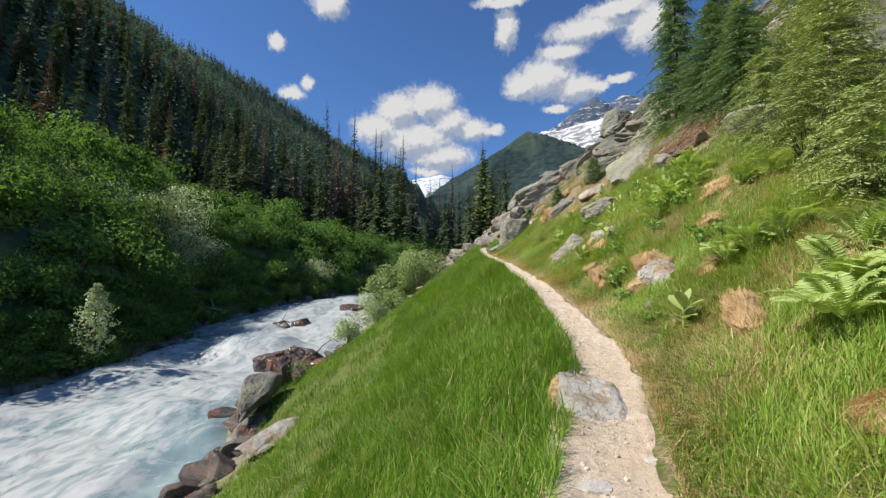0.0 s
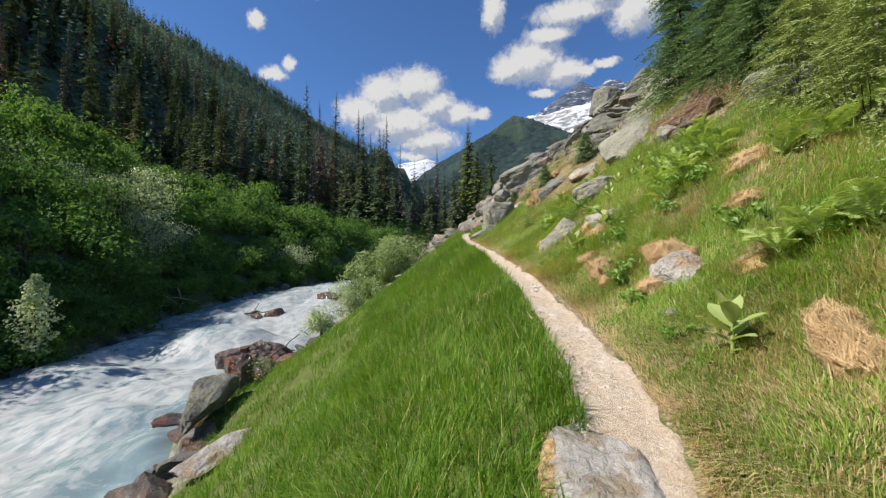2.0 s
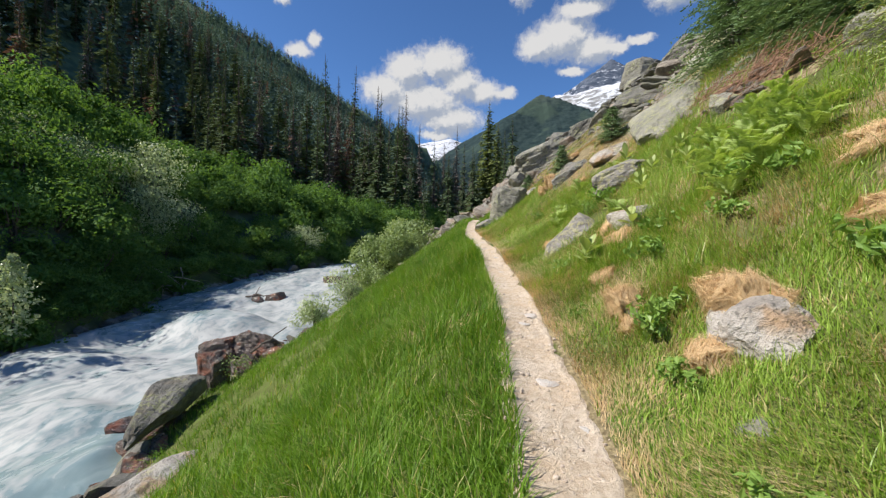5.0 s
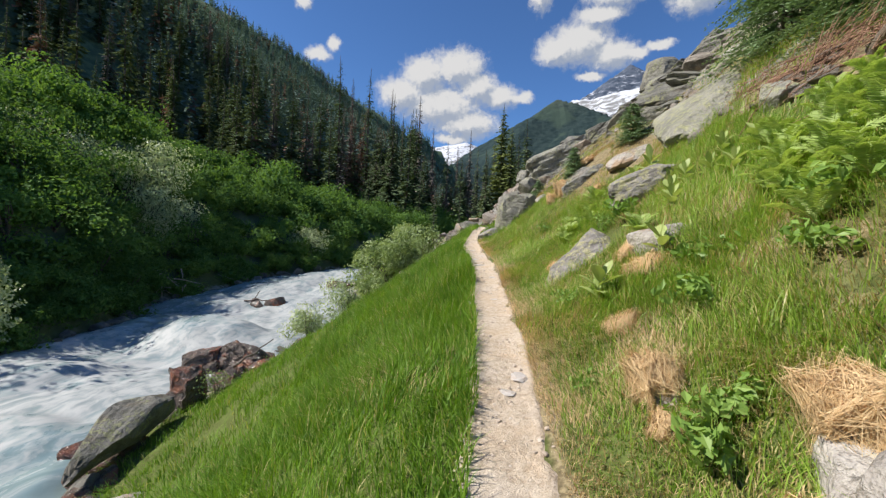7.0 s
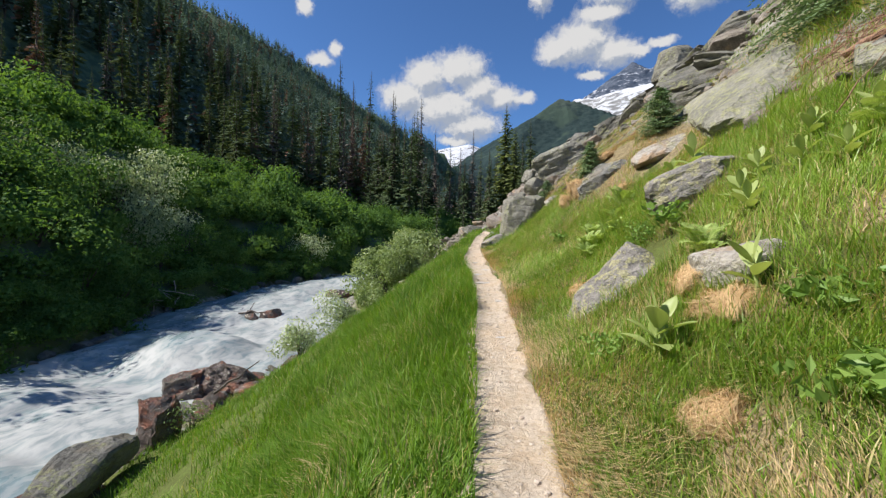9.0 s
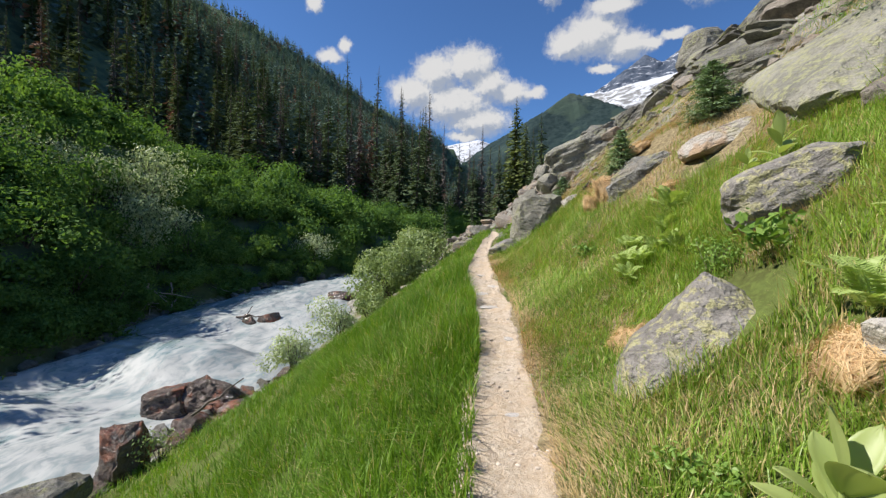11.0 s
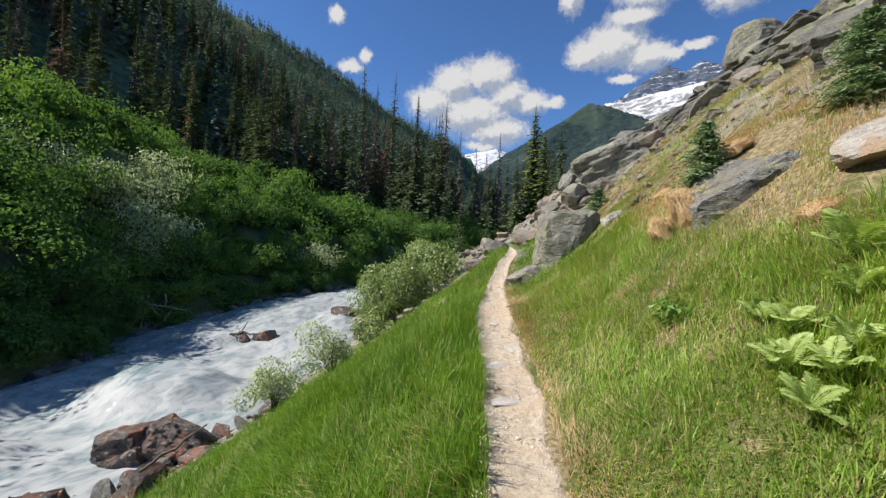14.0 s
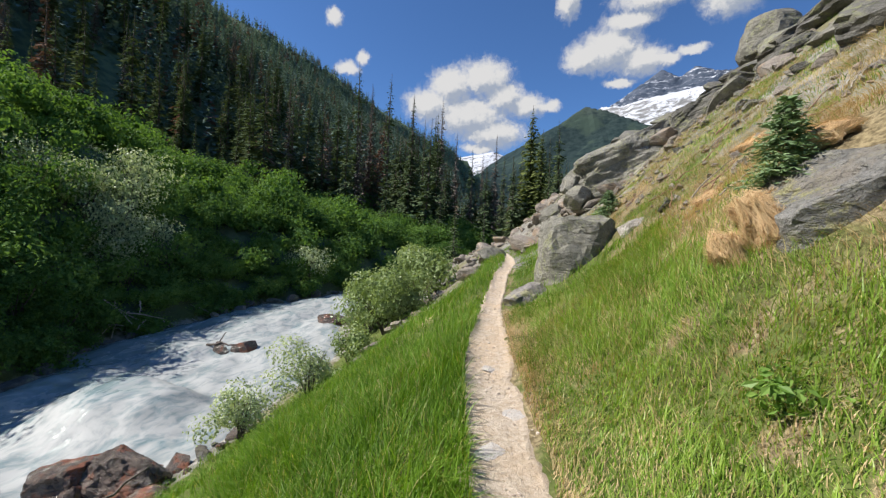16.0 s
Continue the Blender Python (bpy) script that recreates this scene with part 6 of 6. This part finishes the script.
# ---- ferns, lilies, herbs, tussocks ----
for i, (x, y, s) in enumerate(((2.5, 2.95, 0.8), (2.8, 3.3, 0.85), (2.75, 2.7, 0.8), (3.0, 3.0, 0.9), (3.15, 3.5, 0.8), (3.45, 7.9, 0.55), (3.6, 8.2, 0.65), (3.75, 7.85, 0.65), (3.85, 8.3, 0.7), (4.0, 8.65, 0.68), (4.1, 8.2, 0.7), (4.3, 8.5, 0.66), (4.25, 8.95, 0.65), (4.5, 8.8, 0.6), (4.5, 9.2, 0.6), (3.8, 8.8, 0.62), (3.95, 9.1, 0.62), (4.1, 7.85, 0.65), (4.35, 8.15, 0.6), (4.05, 9.45, 0.6), (3.6, 8.6, 0.55), (4.7, 9.1, 0.55),
                               (2.5, 12.45, 0.36), (2.66, 12.75, 0.4), (2.42, 12.15, 0.34), (2.72, 12.35, 0.4), (2.62, 12.95, 0.34), (2.95, 12.65, 0.42), (2.85, 12.05, 0.38), (2.6, 12.25, 0.34), (2.95, 9.9, 0.55), (3.1, 13.0, 0.6), (4.05, 6.45, 0.7), (4.2, 6.1, 0.7), (3.25, 5.0, 0.7), (3.4, 4.7, 0.75), (3.1, 5.25, 0.6))):
    fern(x, y, s, i)
corn_lily(2.26, 4.60, 0.98, 1, 10)
corn_lily(2.30, 9.16, 0.98, 2, 10)
corn_lily(2.9, 9.05, 0.9, 4, 6)
corn_lily(3.78, 12.1, 1.0, 5, 8)
corn_lily(3.62, 12.35, 0.7, 6, 7)
for i in range(7):
    corn_lily(3.75 + 0.45 * math.cos(i * 2.4) * (i > 0), 10.0 + 0.4 * math.sin(i * 2.4) * (i > 0), 0.66, 10 + i, 9)
for i, (x, y, wd, h) in enumerate(((2.26, 6.75, 0.45, 0.3), (2.4, 6.9, 0.3, 0.25), (2.02, 9.7, 0.4, 0.16), (2.15, 9.5, 0.3, 0.15), (3.55, 8.05, 0.6, 0.35), (3.3, 7.7, 0.5, 0.3), (3.7, 7.6, 0.5, 0.35), (2.2, 6.2, 0.35, 0.22), (3.3, 6.0, 0.5, 0.3), (3.4, 5.0, 0.5, 0.3),
                                   (2.7, 7.9, 0.5, 0.3), (3.0, 8.6, 0.5, 0.3), (2.1, 5.2, 0.3, 0.2), (3.1, 10.9, 0.45, 0.35), (2.3, 13.6, 0.4, 0.25), (1.9, 7.7, 0.3, 0.16))):
    herb(x, y, wd, h, 900 + i)
for i, (x, y, wd, tl, n_) in enumerate(((2.12, 2.15, 0.5, 0.14, 800), (2.6, 4.05, 0.34, 0.5, 900), (2.5, 3.85, 0.36, 0.42, 900), (2.72, 4.25, 0.3, 0.3, 500), (3.05, 5.42, 0.45, 0.10, 260), (2.44, 6.25, 0.42, 0.25, 700), (2.2, 7.05, 0.22, 0.18, 260), (2.80, 6.50, 0.62, 0.46, 1500), (2.3, 7.42, 0.42, 0.5, 800), (2.35, 8.45, 0.42, 0.2, 450),
                                        (2.8, 9.2, 0.5, 0.22, 500), (2.85, 9.75, 0.55, 0.25, 600), (4.1, 7.1, 0.7, 0.25, 600), (3.6, 6.4, 0.5, 0.2, 400), (2.22, 11.12, 0.42, 0.2, 400), (3.3, 13.65, 0.4, 0.15, 300),
                                        (3.9, 17.4, 0.45, 0.18, 300), (3.1, 16.6, 0.4, 0.16, 300))):
    tussock(x, y, wd, tl, 1000 + i, n=n_)
tussock(2.78, 14.78, 0.34, 0.56, 1101, (-0.35, -0.35), 420, 0.06)
tussock(2.60, 14.92, 0.36, 0.42, 1102, (-0.5, -0.35), 360, 0.04)
tussock(2.84, 15.05, 0.40, 0.36, 1104, (-0.5, -0.35), 360, 0.06)
tussock(3.35, 15.2, 0.5, 0.18, 1103, (-0.75, -0.5), 350, 0.06)


# ---- grass ----
def meadow(name, count, ylo, yhi, dlo, dhi, length, width, mat, label, seed, per=11, spread=0.06, keep=None, lean_by=0.5, stiff=3, trodden=True):
    rg = np.random.default_rng(seed)
    tufts = count // per
    y = rg.uniform(ylo, yhi, tufts * 3)
    d = rg.uniform(dlo, dhi, tufts * 3)
    x = trail_x(y) + d
    ok_ = keep(x, y, d) > rg.random(len(x))
    x, y = x[ok_][:tufts], y[ok_][:tufts]
    m = len(x)
    tall = 0.75 + 0.45 * vnoise(x, y, 0.9, 71, 3) + rg.normal(0, 0.12, m)
    aim = np.c_[-0.25 + 1.0 * vnoise(x, y, 1.3, 73, 3), -0.10 + 1.0 * vnoise(x, y, 1.3, 79, 3), np.zeros(m)]
    k = np.repeat(np.arange(m), per)
    bx_, by_ = x[k] + rg.normal(0, spread, len(k)), y[k] + rg.normal(0, spread, len(k))
    edge_at = np.interp(by_, *TRAIL_W) * (1 + 0.16 * vnoise(bx_, by_, 2.6, 77, 3))
    off = np.where(bx_ < trail_x(by_), np.abs(bx_ - trail_x(by_)) > edge_at * 0.86, np.abs(bx_ - trail_x(by_)) > edge_at + 0.02)
    for rx, ry, rr_ in ROCKS:
        off &= (bx_ - rx) ** 2 + (by_ - ry) ** 2 > rr_ ** 2
    bx_, by_, k = bx_[off], by_[off], k[off]
    gap = np.abs(bx_ - trail_x(by_)) - np.interp(by_, *TRAIL_W)
    near_path = np.where(bx_ < trail_x(by_), np.clip(gap / 0.2, 0.75, 1), np.clip(gap / 0.6, 0.25, 1))
    ln = length * np.clip(tall[k], 0.5, 1.5) * rg.uniform(0.55, 1.25, len(k)) * (near_path if trodden else 1.0)
    lean = aim[k] * lean_by * 1.3 + np.c_[rg.normal(0, 0.40, (len(k), 2)), np.zeros(len(k))]
    vs_, q_, t_ = blades(np.c_[bx_, by_, land(bx_, by_) - 0.01], ln, width * rg.uniform(0.6, 1.3, len(k)), lean, stiff, 0.9, rg)
    return tagged(new(name, np_mesh(name, vs_, [q_, t_], mat)), label, "grass", kind="stuff")


def bare(x, y, d):
    """How much of the ground is bare or dry: 0 to 1."""
    patch = np.clip((vnoise(x, y, 0.9, 21, 3) - 0.30) * 4, 0, 1) * (d > 0.6)
    up = np.clip((d - 1.80 + 0.30 * vnoise(x, y, 0.7, 23, 2)) / 0.35, 0, 1) * np.clip((y - 12.2) / 1.5, 0, 1)
    far_ = np.clip((y - 23) / 3, 0, 1)
    burnt = np.maximum.reduce([np.exp(-((x - sx) ** 2 + (y - sy) ** 2) / sr ** 2) for sx, sy, sr in SCARS])
    shore = np.clip(1 - (x - np.interp(y, *RIVER_R) - 0.5) / 0.7, 0, 1)
    return np.clip(np.maximum.reduce([0.75 * patch, up, np.clip(1.5 * burnt, 0, 0.85), far_ * (np.abs(d) > 1.0), shore]), 0, 1)


meadow("grass", 60000, 0.6, 17.5, -3.6, -0.2, 0.36, 0.0092, M_GRASS, "fresh green meadow grass below the trail", 1, keep=lambda x, y, d: 1 - bare(x, y, d))
meadow("grass", 60000, 0.6, 17.5, 0.2, 3.4, 0.27, 0.0064, M_LUSH, "lush bright green grass above the trail", 2, keep=lambda x, y, d: (1 - bare(x, y, d)) * np.clip((d - 0.32 + 0.35 * vnoise(x, y, 1.9, 91, 3)) / 0.85, 0.06, 1) * np.clip(np.interp(y, [5, 9], [0.60, 0.85]) + 1.5 * vnoise(x, y, 1.2, 97, 3), 0.15, 1))
meadow("grass", 50000, 0.6, 17.5, 0.25, 3.3, 0.17, 0.0075, M_LUSH, "short dense grass under the taller blades", 12, per=12, spread=0.09, stiff=2, trodden=False, keep=lambda x, y, d: (1 - 0.8 * bare(x, y, d)) * np.clip((d - 0.26 + 0.3 * vnoise(x, y, 1.9, 91, 3)) / 0.3, 0.12, 1))
meadow("grass", 44000, 0.6, 17.5, -3.6, -0.25, 0.17, 0.008, M_GRASS, "short dense grass under the taller blades", 16, per=12, spread=0.09, stiff=2, trodden=False, keep=lambda x, y, d: 1 - bare(x, y, d))
meadow("grass", 27000, -1, 34, -11.5, -3.4, 0.32, 0.013, M_GRASS, "green grass of the bank above the river", 3, per=14, spread=0.11, stiff=2, keep=lambda x, y, d: 1 - bare(x, y, d))
meadow("grass", 21000, 17, 34, -3.6, 2.6, 0.32, 0.012, M_GRASS, "green grass beside the far trail", 4, per=13, spread=0.10, stiff=2, keep=lambda x, y, d: 1 - bare(x, y, d))
meadow("grass", 17000, 0, 14, 3.2, 7.0, 0.36, 0.011, M_LUSH, "lush bright green grass of the upper slope", 5, per=13, spread=0.10, stiff=2, keep=lambda x, y, d: 1 - bare(x, y, d))
meadow("grass", 13000, 13.0, 40, 1.8, 9, 0.13, 0.008, M_GRASS, "sparse grass between the rocks", 6, per=12, spread=0.08, stiff=2, keep=lambda x, y, d: np.clip(vnoise(x, y, 0.5, 29, 3) * 2 + 0.45, 0.08, 1) * np.clip((34 - y) / 8, 0.1, 1), lean_by=0.5)
meadow("dry_grass", 22000, 0.6, 17.5, 0.22, 3.4, 0.16, 0.005, M_STRAW, "short dry straw along the trail and in patches", 7, per=10, spread=0.05, lean_by=1.4,
       keep=lambda x, y, d: np.clip(bare(x, y, d) + 0.75 * np.exp(-((d - 0.42) / 0.2) ** 2) + 0.18, 0, 1))
meadow("dry_grass", 5000, 12, 23, 1.6, 6.5, 0.13, 0.006, M_STRAW, "bleached straw on the slope below the rocks", 8, per=12, spread=0.08, stiff=2, lean_by=1.6, keep=lambda x, y, d: bare(x, y, d) * np.clip(0.35 + 1.6 * vnoise(x, y, 0.8, 33, 2), 0, 1))
meadow("grass", 15000, 12.4, 24, 1.7, 6.0, 0.14, 0.0065, M_LUSH, "olive tufts among the faded grass of the stony slope", 20, per=14, spread=0.05, stiff=2, lean_by=1.2, keep=lambda x, y, d: np.clip(0.25 + 1.6 * vnoise(x, y, 1.4, 36, 2), 0.03, 1))
meadow("dry_grass", 26000, 12, 25, 1.6, 6.0, 0.13, 0.006, M_HAY, "faded tan and olive grass on the stony slope", 18, per=10, spread=0.08, stiff=2, lean_by=1.6, keep=lambda x, y, d: bare(x, y, d) * np.clip(0.7 + 1.2 * vnoise(x, y, 0.9, 34, 2), 0, 1))
meadow("dry_grass", 50000, 0.6, 17.5, 0.3, 3.2, 0.16, 0.0055, M_HAY, "faded thatch between the green blades above the trail", 19, per=9, spread=0.07, stiff=2, lean_by=1.3, trodden=False,
       keep=lambda x, y, d: np.clip(0.34 - 1.8 * vnoise(x, y, 1.2, 97, 3) + 0.5 * np.exp(-d), 0.12, 1) * np.interp(y, [5, 9], [1, 0.3]))
meadow("dry_grass", 8000, 0.6, 20, -3.2, -0.4, 0.2, 0.006, M_STRAW, "thin straw among the green grass", 9, per=8, spread=0.06, lean_by=1.2, keep=lambda x, y, d: np.clip(vnoise(x, y, 1.1, 37, 2) * 2 - 0.5, 0, 1))

meadow("dry_grass", 44000, 0.6, 18, 0.24, 1.7, 0.10, 0.0048, M_STRAW, "trampled dry grass along the upper edge of the trail", 13, per=9, spread=0.06, lean_by=1.3, stiff=2, trodden=False,
       keep=lambda x, y, d: np.clip((np.exp(-((d - 0.36) / 0.16) ** 2) + 0.55 * np.exp(-(d - 0.3))) * (0.75 + 0.9 * vnoise(x, y, 2.2, 93, 2)), 0.02, 1))
meadow("grass", 40000, 0.6, 18, 0.32, 1.7, 0.12, 0.008, M_GRASS, "short patchy grass along the upper edge of the trail", 14, per=8, spread=0.06, lean_by=1.2, stiff=2, trodden=False,
       keep=lambda x, y, d: np.clip((d - 0.28) / 0.25, 0, 1) * np.clip(0.75 + 0.7 * vnoise(x, y, 2.0, 95, 2), 0.1, 1))

# ---- small stones of the near shore ----
SHORE = [rock_mesh("shore_stone", (1.0, 0.8, 0.6), m, 640 + i, 10, 3, 0.06, 0.68) for i, m in enumerate((M_RIVER, M_ROCK_DARK, M_RIVER))]
for i in range(64):
    y = 6.5 + i * 0.27 + rng.uniform(-0.2, 0.2)
    x = float(np.interp(y, *RIVER_R)) + rng.uniform(-0.35, 0.75)
    s = 0.25 + 1.0 * rng.random() ** 2
    ob = new("shore_stone", SHORE[i % 3])
    ob.matrix_world = pose(x, y, max(z_at(x, y), float(np.interp(y, *RIVER_Z)) - 0.15) + 0.10 * s, rng.uniform(-20, 20), rng.uniform(-25, 25), rng.uniform(0, 360)) @ Matrix.Diagonal((s * 1.2, s, s * rng.uniform(0.6, 1.0), 1))
    tagged(ob, "dark wet stone at the foot of the grassy bank", "stone", "stones of the near shore")

strew(30, lambda: (rng.uniform(2.9, 7.0), rng.uniform(15.2, 24)), lambda x, y: 0.09 + 0.24 * rng.random() ** 2.0, [8, 9, 11, 12, 10], "dark broken rock among dry grass on the slope", "rocks on the upper slope", 0.22, 24, 30)

meadow("grass", 11000, 0.6, 18, -0.55, -0.22, 0.26, 0.010, M_GRASS, "fringe of grass that overhangs the lower edge of the trail", 15, per=9, spread=0.05, stiff=3, trodden=False, lean_by=0.3, keep=lambda x, y, d: 0.9 + 0 * x)

strew(34, lambda: (rng.uniform(-1.4, 3.4), rng.uniform(25.2, 31)), lambda x, y: rng.uniform(0.35, 1.0) if abs(x - float(trail_x(y))) > 0.75 else 0.16, [2, 3, 5], "pale angular block in the rubble round the trail", "rubble blocks", 0.14, 30)
